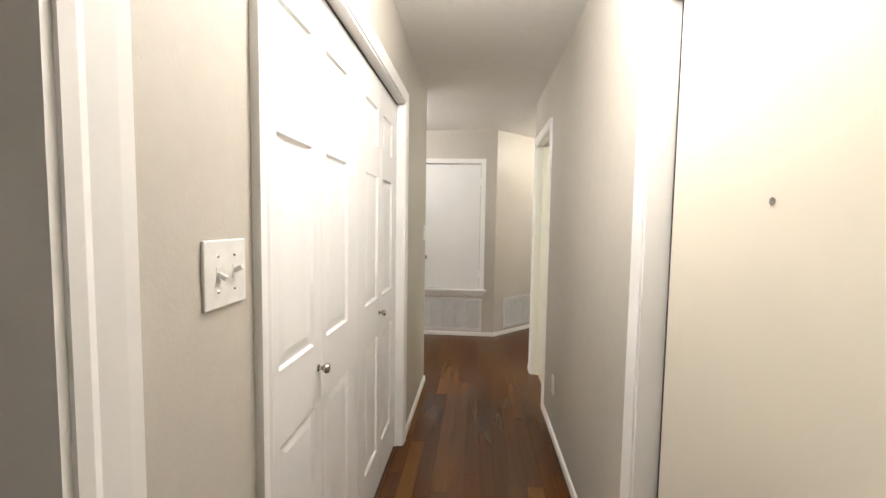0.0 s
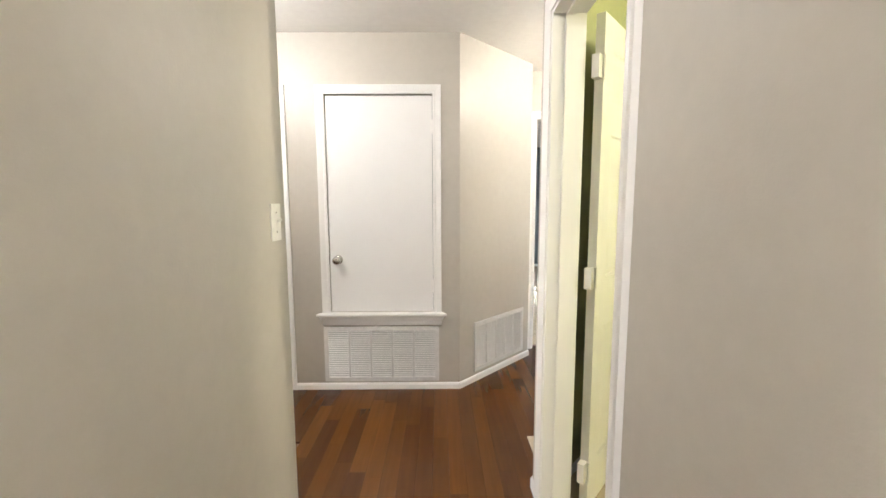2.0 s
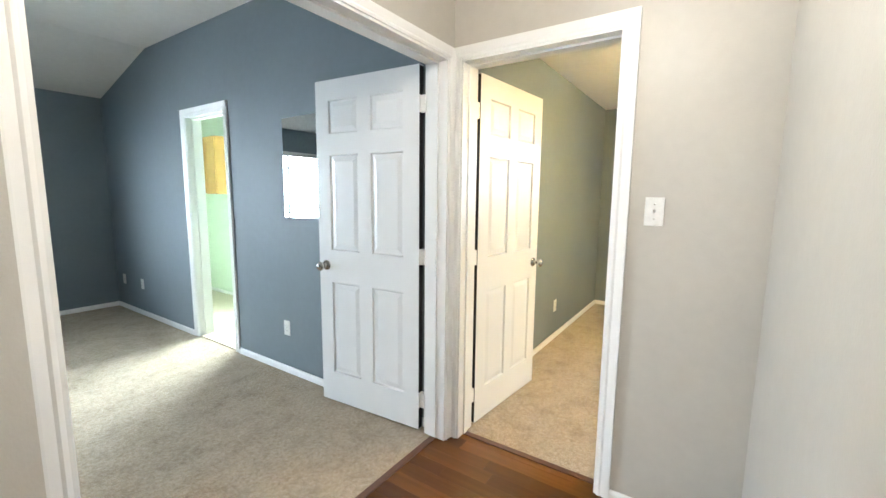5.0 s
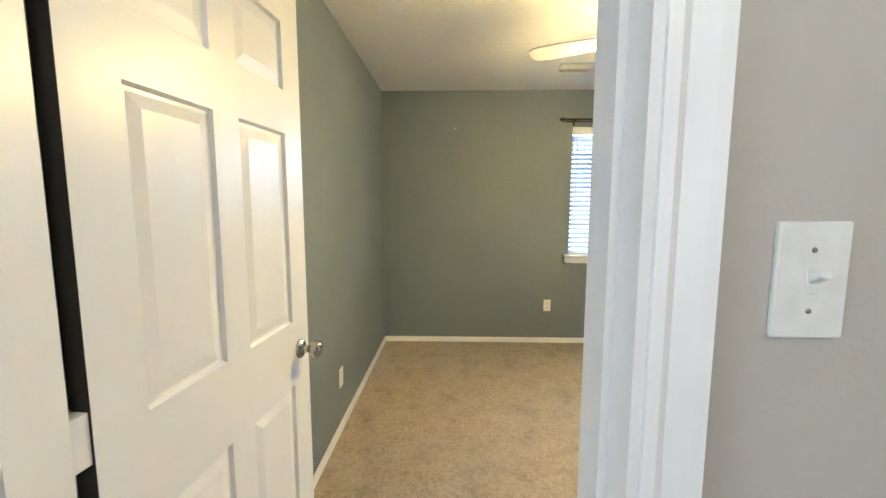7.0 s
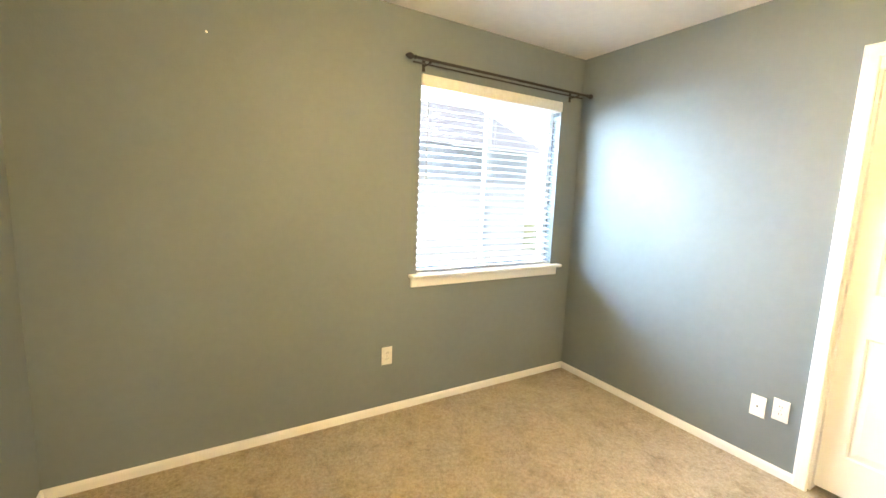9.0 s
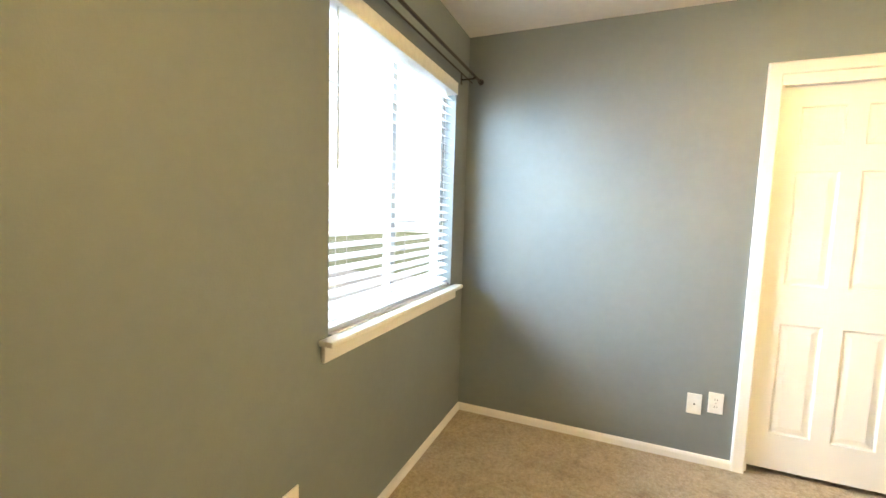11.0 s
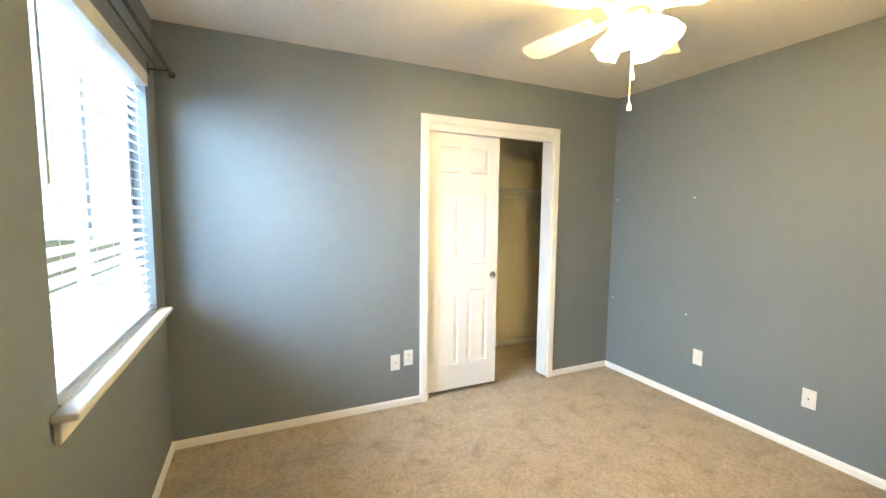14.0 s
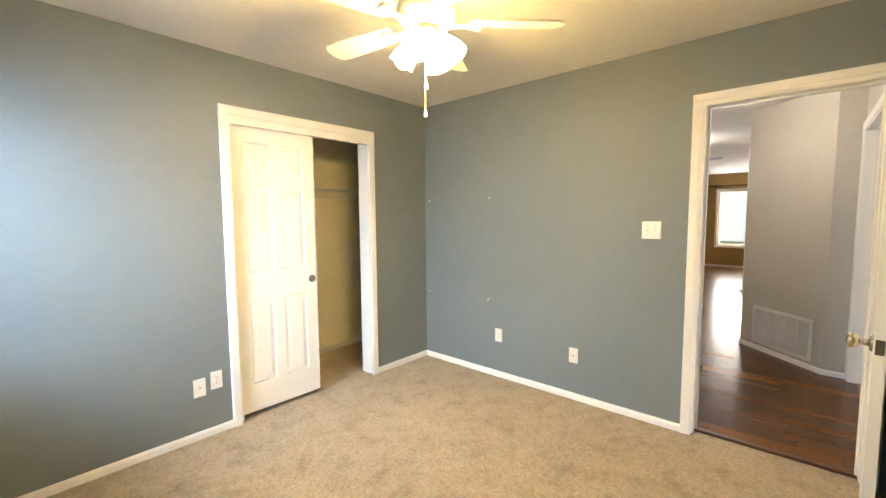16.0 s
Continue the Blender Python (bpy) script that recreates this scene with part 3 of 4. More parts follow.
baseboard((
    ((XR, 1.76), (XR, 3.428)), ((XR, 4.203), (XR, 4.292)), W_CHAMFER_R, W_LOBBY_S, ((2.9, 4.775), (2.9, 5.250)),
    W_RETURN, ((1.228, 5.962), (0.595, 5.322)), ((0.605, 5.327), (-0.567, 5.327)), ((-1.292, 5.327), (-1.6, 5.327)),
    ((XL, 3.87), (XL, 2.908)), ((XL, 1.232), (XL, 0.945)), ((-0.9, 3.87), (XL + 0.013, 3.87)),
    ((XR, -0.6), (XR, 0.86)), ((-7, 7.5), (-7, -0.6)), ((-0.9, 1.17), (-0.9, 3.87)),
), "hall baseboards")
baseboard((
    ((3.045, 2.975), (3.685, 2.975)), ((4.930, 2.975), (6.505, 2.975)), B_E, B_N, ((3.045, 5.250), (3.045, 2.975)),
    ((3.15, 2.09), (5.0, 2.09)), ((3.15, 2.855), (3.15, 2.09)),
), "bedroom baseboards", -0.010)
baseboard((
    ((2.9, 6.25), (2.9, 8.279)), ((2.9, 9.051), (2.9, 10.95)), A_N, ((3.95, 7.4), (3.95, 10.95)),
    ((2.78, 4.675), (1.395, 4.675)), ((1.395, 4.675), (1.005, 4.285)), ((2.78, 2.4), (2.78, 4.675)),
), "baseboards of the other rooms")


# ---------------------------------------------------------------- doors
def six_panel_door(name, w, at, label, face, h=2.03, knob_mat=None, shaded_gap=True):
    """A hinged six-panel door; face: the side (+1 or -1 of local y) on which its hinge pins show."""
    ob = thing(name, at, label, "door", "", "structure")
    lf = leaf("leaf", ob, w, h, panel_layout(w, h), pose(0, 0, 0))
    for s in (-1, 1):
        knob(lf, w - 0.062, 0.905, s, knob_mat)
    latch_plate(lf, w, 0.905)
    hinges(lf, h, face)
    # Thin black strip along the hinge edge stands for the shade in the gap.
    if shaded_gap:
        part("hinge_gap_shade", boxed((-0.0018, -0.0345, 0.004), (-0.0002, -0.0005, h - 0.004)), M_DARK, lf, "black strip for the shade in the hinge gap")
    return ob


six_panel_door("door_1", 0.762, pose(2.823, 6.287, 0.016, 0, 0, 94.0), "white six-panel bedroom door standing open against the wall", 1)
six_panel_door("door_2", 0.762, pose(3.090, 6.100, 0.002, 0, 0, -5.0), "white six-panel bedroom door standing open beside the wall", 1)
six_panel_door("door_3", 0.640, pose(1.062, 4.150, 0.012, 0, 0, 48.6), "white six-panel bathroom door standing wide open", -1, knob_mat=M_BRASS, shaded_gap=False)
ob = thing("door_4", along(*W_END) @ pose(1.229, -0.004, 0.014), "closed white six-panel hall closet door", "door", "", "structure")
lf = leaf("leaf", ob, 0.60, 2.03, panel_layout(0.60, 2.03), pose(0, 0, 0))
knob(lf, 0.60 - 0.062, 0.92, 1)
hinges(lf, 2.03, 1, M_TRIM, 0.004)

ob = thing("door_5", along(*W_END) @ pose(0.188, -0.006, 0.570), "flat white raised access door above a return grille", "door", "", "structure")
lf = part("leaf", boxed((0, -0.035, 0), (0.715, 0.0, 1.472), 0.002), M_DOOR, ob)
knob(lf, 0.715 - 0.058, 0.368, 1)
for z in (0.18, 1.27):
    bm = bmesh.new()
    rod(bm, (0.002, 0.008, z - 0.044), (0.002, 0.008, z + 0.044), 0.006, 10)
    box(bm, (0.004, 0.0005, z - 0.043), (0.016, 0.003, z + 0.043))
    part("hinge", bm, M_TRIM, lf, "white painted butt hinge")
part("strike", boxed((0.7155, -0.03, 0.34), (0.7185, 0.012, 0.398)), M_NICKEL, ob, "dark metal strike plate")
bm = bmesh.new()
prof = ((0.0, 0.565), (0.050, 0.565), (0.053, 0.560), (0.053, 0.550), (0.046, 0.545), (0.036, 0.538), (0.030, 0.520), (0.022, 0.505), (0.019, 0.480), (0.010, 0.472), (0.0, 0.470))
ends = [[bm.verts.new((u + s * max(0, d - 0.018), d, z)) for d, z in prof] for u, s in ((0.128, -1), (0.963, 1))]
for k in range(len(prof)):
    bm.faces.new((ends[0][k], ends[1][k], ends[1][(k + 1) % len(prof)], ends[0][(k + 1) % len(prof)]))
bm.faces.new(ends[0])
bm.faces.new(ends[1])
solid("trim_access_sill", bm, M_TRIM, "white moulded sill under the raised access door", "sill", "", "structure").matrix_world = along(*W_END)

ob = thing("door_6", along(*W_RIGHT) @ pose(1.600, -0.066, 0.012), "closed flat cream slab door with a peephole", "door", "", "structure")
lf = part("leaf", boxed((0, -0.035, 0), (0.738, 0.0, 2.02), 0.002), M_ENTRY, ob)
ph = part("peephole", lathe(((0.001, 0.0), (0.0075, 0.0), (0.0075, 0.003), (0.005, 0.004), (0.001, 0.003)), 16, "y"), M_NICKEL, lf, "small dark peephole")
ph.location = (0.328, 0.0, 1.404)
knob(lf, 0.06, 0.92, 1)
# Black strip between leaf and jamb, giving the gap its shade.
part("jamb_gap_shade", boxed((0.7385, -0.030, 0.0), (0.7528, -0.003, 2.03)), M_DARK, ob, "black strip for the shaded gap at the jamb")

# folding closet doors
ob = thing("door_7", along(*W_LEFT) @ pose(1.032, -0.040, 0.018), "closed white four-leaf bifold closet doors", "door", "", "structure")
lw = (2.58 - 1.02 - 0.024) / 4
for k in range(4):
    fold = 0.058 if k % 2 else 0.126
    rects = [(fold, fold + 0.215, a, b) for a, b in ((0.205, 0.785), (0.975, 1.555), (1.695, 1.870))]
    lf = leaf("leaf", ob, lw - 0.003, 2.01, rects, pose(k * lw + 0.0015, 0, 0))
    if k in (1, 3):
        bm = lathe(((0.001, 0.0), (0.011, 0.0), (0.011, 0.003), (0.006, 0.006), (0.006, 0.014), (0.013, 0.020), (0.0165, 0.027), (0.014, 0.034), (0.001, 0.037)), 18, "y")
        kn = part("knob", bm, M_NICKEL, lf, "small round nickel knob")
        kn.location = (0.030, 0.0, 0.897)
solid("trim_bifold_track", boxed((1.034, -0.074, 2.030), (2.566, -0.038, 2.037)), M_DARK, "dark bifold track above the doors", "track", "", "structure").matrix_world = along(*W_LEFT)

# sliding closet doors
for k, (u, y, nm) in enumerate(((1.203, -0.034, "door_8"), (1.195, -0.078, "door_9"))):
    ob = thing(nm, along(*B_S) @ pose(u, y, 0.020), "white six-panel sliding closet door pushed to one side", "door", "sliding closet doors", "structure")
    lf = leaf("leaf", ob, 0.610, 2.0, panel_layout(0.61, 2.0, 2, 0.090, 0.080), pose(0, 0, 0))
    if k == 0:
        cup = part("finger_pull", lathe(((0.001, 0.0005), (0.012, 0.0005), (0.020, 0.002), (0.0265, 0.0045), (0.028, 0.001), (0.028, 0.0)), 24, "y"), M_NICKEL, lf, "round chrome finger pull")
        cup.location = (0.043, 0.0, 0.895)
flat = ((0.0, 0.0), (0.0, 0.014), (0.006, 0.017), (0.052, 0.017), (0.060, 0.012), (0.060, 0.0))
casing("trim_closet", *B_S, 0.700, 1.825, 2.052, profile=flat, low=-0.014)
solid("trim_closet_fascia", boxed((0.7005, -0.018, 1.998), (1.8245, 0.013, 2.051), 0.002), M_TRIM, "flat white fascia board over the sliding doors", "trim", "", "structure").matrix_world = along(*B_S)
jamb("jamb_closet", *B_S, 0.700, 1.825, 2.049, 0.12, 0)


# ---------------------------------------------------------------- bedroom things
def window_unit(name, p, q, u0, u1, z0, z1, depth, label):
    """A two-pane sliding window set deep in its opening."""
    ob = thing(name, along(p, q), label, "window", "", "structure")
    y0, y1 = -depth - 0.004, -depth + 0.045
    f = part("window_frame", cells(bmesh.new(), (u0, u1), (z0, z1), ((u0 + 0.04, u1 - 0.04, z0 + 0.04, z1 - 0.04),), y0, y1), M_VINYL, ob)
    mid = (u0 + u1) / 2
    part("mullion", boxed((mid - 0.022, y0 + 0.004, z0 + 0.04), (mid + 0.022, y1 - 0.004, z1 - 0.04), 0.003), M_VINYL, ob)
    for a, b in ((u0 + 0.04, mid - 0.022), (mid + 0.022, u1 - 0.04)):
        pane = part("pane", boxed((a, y0 + 0.018, z0 + 0.04), (b, y0 + 0.022, z1 - 0.04)), M_GLASS, ob)
        pane.visible_shadow = False
    return ob


def blind(name, p, q, u0, u1, z0, z1, y, label, tilt=-18, pitch=0.0425):
    """A horizontal blind: valance, slats, ladder cords, bottom rail and wand."""
    ob = thing(name, along(p, q), label, "blind")
    part("valance", boxed((u0 - 0.004, y - 0.03, z1 - 0.066), (u1 + 0.004, 0.012, z1 + 0.004), 0.003), M_PLATE, ob)
    part("bottom_rail", boxed((u0 + 0.004, y - 0.025, z0 + 0.001), (u1 - 0.004, y + 0.025, z0 + 0.018), 0.004), M_SLAT, ob)
    n = int((z1 - z0 - 0.12) / pitch)
    bm = bmesh.new()
    rows = [[bm.verts.new((u, v, w)) for v, w in ((-0.025, 0.0), (-0.012, 0.0022), (0.0, 0.003), (0.012, 0.0022), (0.025, 0.0), (0.0, 0.0008))] for u in (u0 + 0.004, u1 - 0.004)]
    for k in range(6):
        bm.faces.new((rows[0][k], rows[1][k], rows[1][(k + 1) % 6], rows[0][(k + 1) % 6]))
    bm.faces.new(rows[0])
    bm.faces.new(rows[1])
    me = mesh_of("slat", bm, M_SLAT)
    for k in range(n):
        shared_part("slat", me, ob, pose(0, y, z0 + 0.022 + (k + 0.5) * (z1 - z0 - 0.090) / n, tilt + random.uniform(-1.5, 1.5)))
    for u in (u0 + 0.12, (u0 + u1) / 2, u1 - 0.12):
        bm = bmesh.new()
        for v in (-0.026, 0.026):
            rod(bm, (u, y + v, z0 + 0.03), (u, y + v, z1 - 0.06), 0.0011, 5)
        part("ladder_cord", bm, M_PLATE, ob)
    part("wand", rod(bmesh.new(), (u1 - 0.05, y + 0.036, z1 - 0.62), (u1 - 0.05, y + 0.034, z1 - 0.07), 0.004, 8), M_PLATE, ob)
    return ob


def sill_board(name, p, q, u0, u1, z, label):
    bm = bmesh.new()
    box(bm, (u0 + 0.030, -0.10, z - 0.018), (u1 - 0.030, 0.004, z + 0.0035))
    ob = thing(name, along(p, q), label, "window sill", "", "structure")
    part("stool", boxed((u0 - 0.045, 0.0, z - 0.022), (u1 + 0.045, 0.060, z), 0.006), M_TRIM, ob)
    part("inner_board", bm, M_TRIM, ob)
    part("apron", boxed((u0 - 0.030, 0.0, z - 0.085), (u1 + 0.030, 0.017, z - 0.0225), 0.004), M_TRIM, ob)
    return ob


def curtain_rod(name, p, q, u0, u1, z, label, out=0.085):
    ob = thing(name, along(p, q), label, "curtain rod")
    for y, zz, r in ((out, z, 0.009), (out - 0.045, z - 0.012, 0.005)):
        part("rod", rod(bmesh.new(), (u0, y, zz), (u1, y, zz), r, 10), M_BRONZE, ob)
    for u in (u0 + 0.09, u1 - 0.09):
        bm = bmesh.new()
        box(bm, (u - 0.010, 0.0, z - 0.045), (u + 0.010, 0.004, z + 0.025), 0.001)
        rod(bm, (u, 0.003, z - 0.016), (u, out, z - 0.016), 0.005, 8)
        rod(bm, (u, out, z - 0.018), (u, out, z - 0.008), 0.008, 8)
        part("bracket", bm, M_BRONZE, ob)
    for u, s in ((u0, -1), (u1, 1)):
        prof = ((0.004, 0.0), (0.012, 0.004), (0.012, 0.010), (0.007, 0.014), (0.016, 0.028), (0.019, 0.040), (0.013, 0.056), (0.005, 0.066), (0.001, 0.070))
        bm = lathe([(r, s * h) for r, h in prof], 14, "x")
        part("finial", bm, M_BRONZE, ob).location = (u, out, z)
    return ob


window_unit("window_1", *B_E, 0.215, 1.395, 0.880, 2.098, 0.122, "two-pane white vinyl sliding window")
sill_board("window_sill_1", *B_E, 0.190, 1.405, 0.880, "white painted window sill with an apron below")
blind("window_blind", *B_E, 0.219, 1.391, 0.882, 2.094, -0.040, "white horizontal slat blind, lowered with the slats open")
curtain_rod("curtain_rod", *B_E, 0.05, 1.475, 2.155, "dark bronze double curtain rod with turned finials, no curtain")


def ceiling_fan():
    ob = thing("ceiling_fan", pose(4.650, 4.545, CEIL), "white five-blade ceiling fan with a lit four-shade light kit", "ceiling fan")

    def turned(name, prof, mat, label="", parent=ob, steps=28):
        p = part(name, lathe(prof, steps), mat, parent, label)
        for f in p.data.polygons:
            f.use_smooth = len(f.vertices) == 4
        return p

    turned("canopy", ((0.001, 0.0), (0.075, 0.0), (0.075, -0.020), (0.050, -0.060), (0.020, -0.072), (0.001, -0.072)), M_FAN)
    turned("downrod", ((0.001, -0.06), (0.014, -0.06), (0.014, -0.13), (0.001, -0.13)), M_FAN)
    turned("motor_housing", ((0.001, -0.118), (0.060, -0.120), (0.112, -0.138), (0.128, -0.165), (0.128, -0.205), (0.110, -0.232), (0.070, -0.246), (0.001, -0.248)), M_FAN)
    turned("switch_housing", ((0.001, -0.246), (0.048, -0.246), (0.052, -0.260), (0.052, -0.292), (0.036, -0.310), (0.001, -0.313)), M_FAN)
    for k in range(5):
        a = radians(62 + 72 * k)
        rot = Matrix.Rotation(a, 4, "Z")
        iron = bmesh.new()
        box(iron, (0.085, -0.016, -0.244), (0.205, 0.016, -0.236), 0.002)
        box(iron, (0.190, -0.040, -0.240), (0.235, 0.040, -0.233), 0.002)
        bmesh.ops.transform(iron, matrix=rot, verts=iron.verts[:])
        part("blade_iron", iron, M_FAN, ob)
        bm = bmesh.new()
        outline = [(0.185, -0.048), (0.30, -0.058), (0.48, -0.066), (0.56, -0.062), (0.585, -0.040), (0.592, 0.0), (0.585, 0.040), (0.56, 0.062), (0.48, 0.066), (0.30, 0.058), (0.185, 0.048)]
        lo = [bm.verts.new((x, y, -0.0035)) for x, y in outline]
        hi = [bm.verts.new((x, y, 0.0035)) for x, y in outline]
        bm.faces.new(lo)
        bm.faces.new(hi)
        for j in range(len(outline)):
            bm.faces.new((lo[j], lo[(j + 1) % len(outline)], hi[(j + 1) % len(outline)], hi[j]))
        bmesh.ops.transform(bm, matrix=rot @ pose(0, 0, -0.228, 12, 0, 0), verts=bm.verts[:])
        part("blade", bm, M_FAN, ob, "white fan blade")
    for k in range(4):
        rot = Matrix.Rotation(radians(20 + 90 * k), 4, "Z")
        fit = rot @ pose(0.060, 0, -0.290, 0, -36, 0)
        arm = bmesh.new()
        rod(arm, (0.030, 0, -0.278), (0.060, 0, -0.290), 0.010, 10)
        bmesh.ops.transform(arm, matrix=rot, verts=arm.verts[:])
        lathe(((0.001, 0.012), (0.024, 0.008), (0.028, -0.012), (0.020, -0.016), (0.001, -0.016)), 16, "z", arm, fit)
        part("lamp_arm", arm, M_FAN, ob)
        prof = ((0.001, -0.010), (0.022, -0.012), (0.028, -0.026), (0.041, -0.050), (0.051, -0.076), (0.053, -0.100), (0.056, -0.114), (0.052, -0.114), (0.048, -0.100), (0.001, -0.096))
        s = part("shade", lathe(prof, 18, "z", None, fit), M_SHADE, ob, "glowing frosted bell glass shade")
        part("bulb", lathe(((0.001, -0.097), (0.012, -0.098), (0.026, -0.103), (0.030, -0.112), (0.024, -0.122), (0.010, -0.128), (0.001, -0.129)), 16, "z", None, fit), M_BULB, s, "bright lamp bulb in the shade mouth")
        for f in s.data.polygons:
            f.use_smooth = True
    for x, y, z0, z1, in ((0.004, -0.010, -0.310, -0.600), (0.040, 0.030, -0.310, -0.500)):
        bm = bmesh.new()
        rod(bm, (x, y, z0), (x, y, z1), 0.0017, 6)
        for k in range(int((z0 - z1) / 0.012)):
            lathe(((0.0005, -0.002), (0.0027, 0.0), (0.0005, 0.002)), 6, "z", bm, pose(x, y, z0 - k * 0.012))
        pc = part("pull_chain", bm, M_FAN, ob, "white beaded pull chain")
        part("pull", lathe(((0.001, 0.012), (0.006, 0.008), (0.008, -0.004), (0.009, -0.018), (0.001, -0.022)), 12, "z", None, pose(x, y, z1)), M_FAN, pc, "small white pull knob")
    return ob


ceiling_fan()


def ceiling_register(name, at, w, h, label):
    ob = thing(name, at, label, "vent")
    part("frame", cells(bmesh.new(), (-w / 2, w / 2), (-h / 2, h / 2), ((-w / 2 + 0.02, w / 2 - 0.02, -h / 2 + 0.02, h / 2 - 0.02),), 0.0, 0.008), M_VENT, ob)
    part("duct_shadow", boxed((-w / 2 + 0.016, 0.0003, -h / 2 + 0.016), (w / 2 - 0.016, 0.0012, h / 2 - 0.016)), M_DARK, ob)
    me = mesh_of("vane", boxed((-w / 2 + 0.018, -0.007, -0.0007), (w / 2 - 0.018, 0.007, 0.0007)), M_VENT)
    n = int((h - 0.04) / 0.016)
    for k in range(n):
        shared_part("vane", me, ob, pose(0, 0.007, -h / 2 + 0.02 + (k + 0.5) * (h - 0.04) / n, 40 if k < n / 2 else -40))
    return ob


ceiling_register("ceiling_vent", pose(5.86, 4.545, CEIL, -90, 0, 90), 0.28, 0.21, "white louvred ceiling air register")
ceiling_register("ceiling_vent", pose(-3.3, 4.42, CEIL, -90, 0, 90), 0.36, 0.16, "white louvred living room ceiling register")

plate("wall_outlet", on_wall(*B_E, 1.585, 0.366), "white outlet plate on slate wall under the window", "outlet", group="bedroom outlets")
plate("wall_outlet", on_wall(*B_S, 2.075, 0.318), "white jack plate beside the closet", "outlet", kind="jack", group="bedroom outlets")
plate("wall_outlet", on_wall(*B_S, 1.975, 0.341), "white outlet plate beside the closet", "outlet", group="bedroom outlets")
plate("wall_outlet", on_wall(*B_W, 6.19 - 3.844, 0.355), "white blank plate low on the slate wall", "outlet", kind="blank", group="bedroom outlets")
plate("wall_outlet", on_wall(*B_W, 6.19 - 4.523, 0.328), "white jack plate low on the slate wall", "outlet", kind="jack", group="bedroom outlets")
plate("wall_outlet", on_wall(*B_N, 6.505 - 4.89, 0.315), "white outlet plate behind the open door", "outlet", group="bedroom outlets")
plate("light_switch", on_wall(*B_W, 6.19 - 5.038, 1.289), "white two-gang light switch plate on slate wall", "switch", 0.116, 0.115, "switch")
plate("light_switch", on_wall(*W_LOBBY_E, 0.379, 1.312), "white single light switch by the bedroom door", "switch", kind="switch")
plate("light_switch", on_wall(*W_LEFT, 3.87 - 1.140, 1.272), "white two-gang light switch beside the closet", "switch", 0.116, 0.115, "switch")
plate("light_switch", on_wall(*W_LEFT, 3.87 - 3.785, 1.273), "white single light switch at the corridor corner", "switch", kind="switch")
plate("wall_outlet", on_wall(*W_RIGHT, 3.10 + 0.6, 0.325), "white outlet plate low on the corridor wall", "outlet")
plate("wall_outlet", on_wall(*A_E, 7.605 - 6.25, 0.352), "white outlet plate in the main bedroom", "outlet", group="main bedroom outlets")
plate("wall_outlet", on_wall(*A_E, 10.22 - 6.25, 0.352), "white outlet plate in the main bedroom", "outlet", group="main bedroom outlets")
plate("wall_outlet", on_wall(*A_E, 10.72 - 6.25, 0.352), "white outlet plate in the main bedroom", "outlet", group="main bedroom outlets")

for p, q, u, z in ((*B_W, 6.19 - 3.741, 1.542), (*B_W, 6.19 - 3.731, 0.655), (*B_W, 6.19 - 3.029, 1.540), (*B_W, 6.19 - 3.024, 0.648), (*B_E, 5.485 - 2.975, 2.088)):
    ob = solid("wall_anchor", lathe(((0.001, 0.0), (0.006, 0.0), (0.005, 0.003), (0.002, 0.004), (0.001, 0.004)), 10, "y"), M_PLATE, "tiny white plastic anchor stuck in the slate wall", "wall anchor", "wall anchors")
    ob.matrix_world = on_wall(p, q, u, z)

# wire shelf in the closet
ob = thing("wire_shelf", pose(3.15, 2.09, 1.655), "white vinyl-coated wire closet shelf with a hanging rail", "shelf")
L = 1.846
for y, z in ((0.006, 0.0), (0.15, 0.0), (0.295, 0.0), (0.300, -0.030), (0.262, -0.085)):
    part("long_wire", rod(bmesh.new(), (0.002, y, z), (L, y, z), 0.004 if y < 0.25 else 0.006, 6), M_PLATE, ob)
bm = bmesh.new()
rod(bm, (0, 0.004, 0.003), (0, 0.298, 0.003), 0.0019, 5)
rod(bm, (0, 0.299, 0.003), (0, 0.303, -0.030), 0.0019, 5)
me = mesh_of("cross_wire", bm, M_PLATE)
for k in range(int(L / 0.0254)):
    shared_part("cross_wire", me, ob, pose(0.02 + k * 0.0254, 0, 0))
for x in (0.42, 1.0, 1.5):
    bm = bmesh.new()
    rod(bm, (x, 0.262, -0.085), (x, 0.296, -0.028), 0.0035, 6)
    part("rod_clip", bm, M_PLATE, ob)

# ---------------------------------------------------------------- hall things
grille("return_grille", along(*W_END) @ pose(0.147, 0.0, 0.060), 0.815, 0.400, 5, "white louvred return-air grille under the access door")
grille("return_grille", along(*W_CHAMFER_L) @ pose(0.090, 0.0, 0.074), 0.640, 0.374, 5, "white louvred return-air grille on the diagonal wall")

ob = thing("thermostat", on_wall(*W_LOBBY_S, 0.21, 1.53), "white wall thermostat with a dark side slot", "thermostat")
part("back_plate", boxed((-0.060, 0.0, -0.065), (0.060, 0.010, 0.065), 0.003), M_PLATE, ob)
part("side_slot", boxed((-0.050, 0.010, -0.055), (0.050, 0.022, 0.055), 0.002), M_DARK, ob, "dark recessed sensor slot")
part("cover", lathe(((0.001, 0.022), (0.070, 0.022), (0.072, 0.028), (0.060, 0.036), (0.030, 0.041), (0.001, 0.042)), 28, "y"), M_PLATE, ob, "domed white cover")


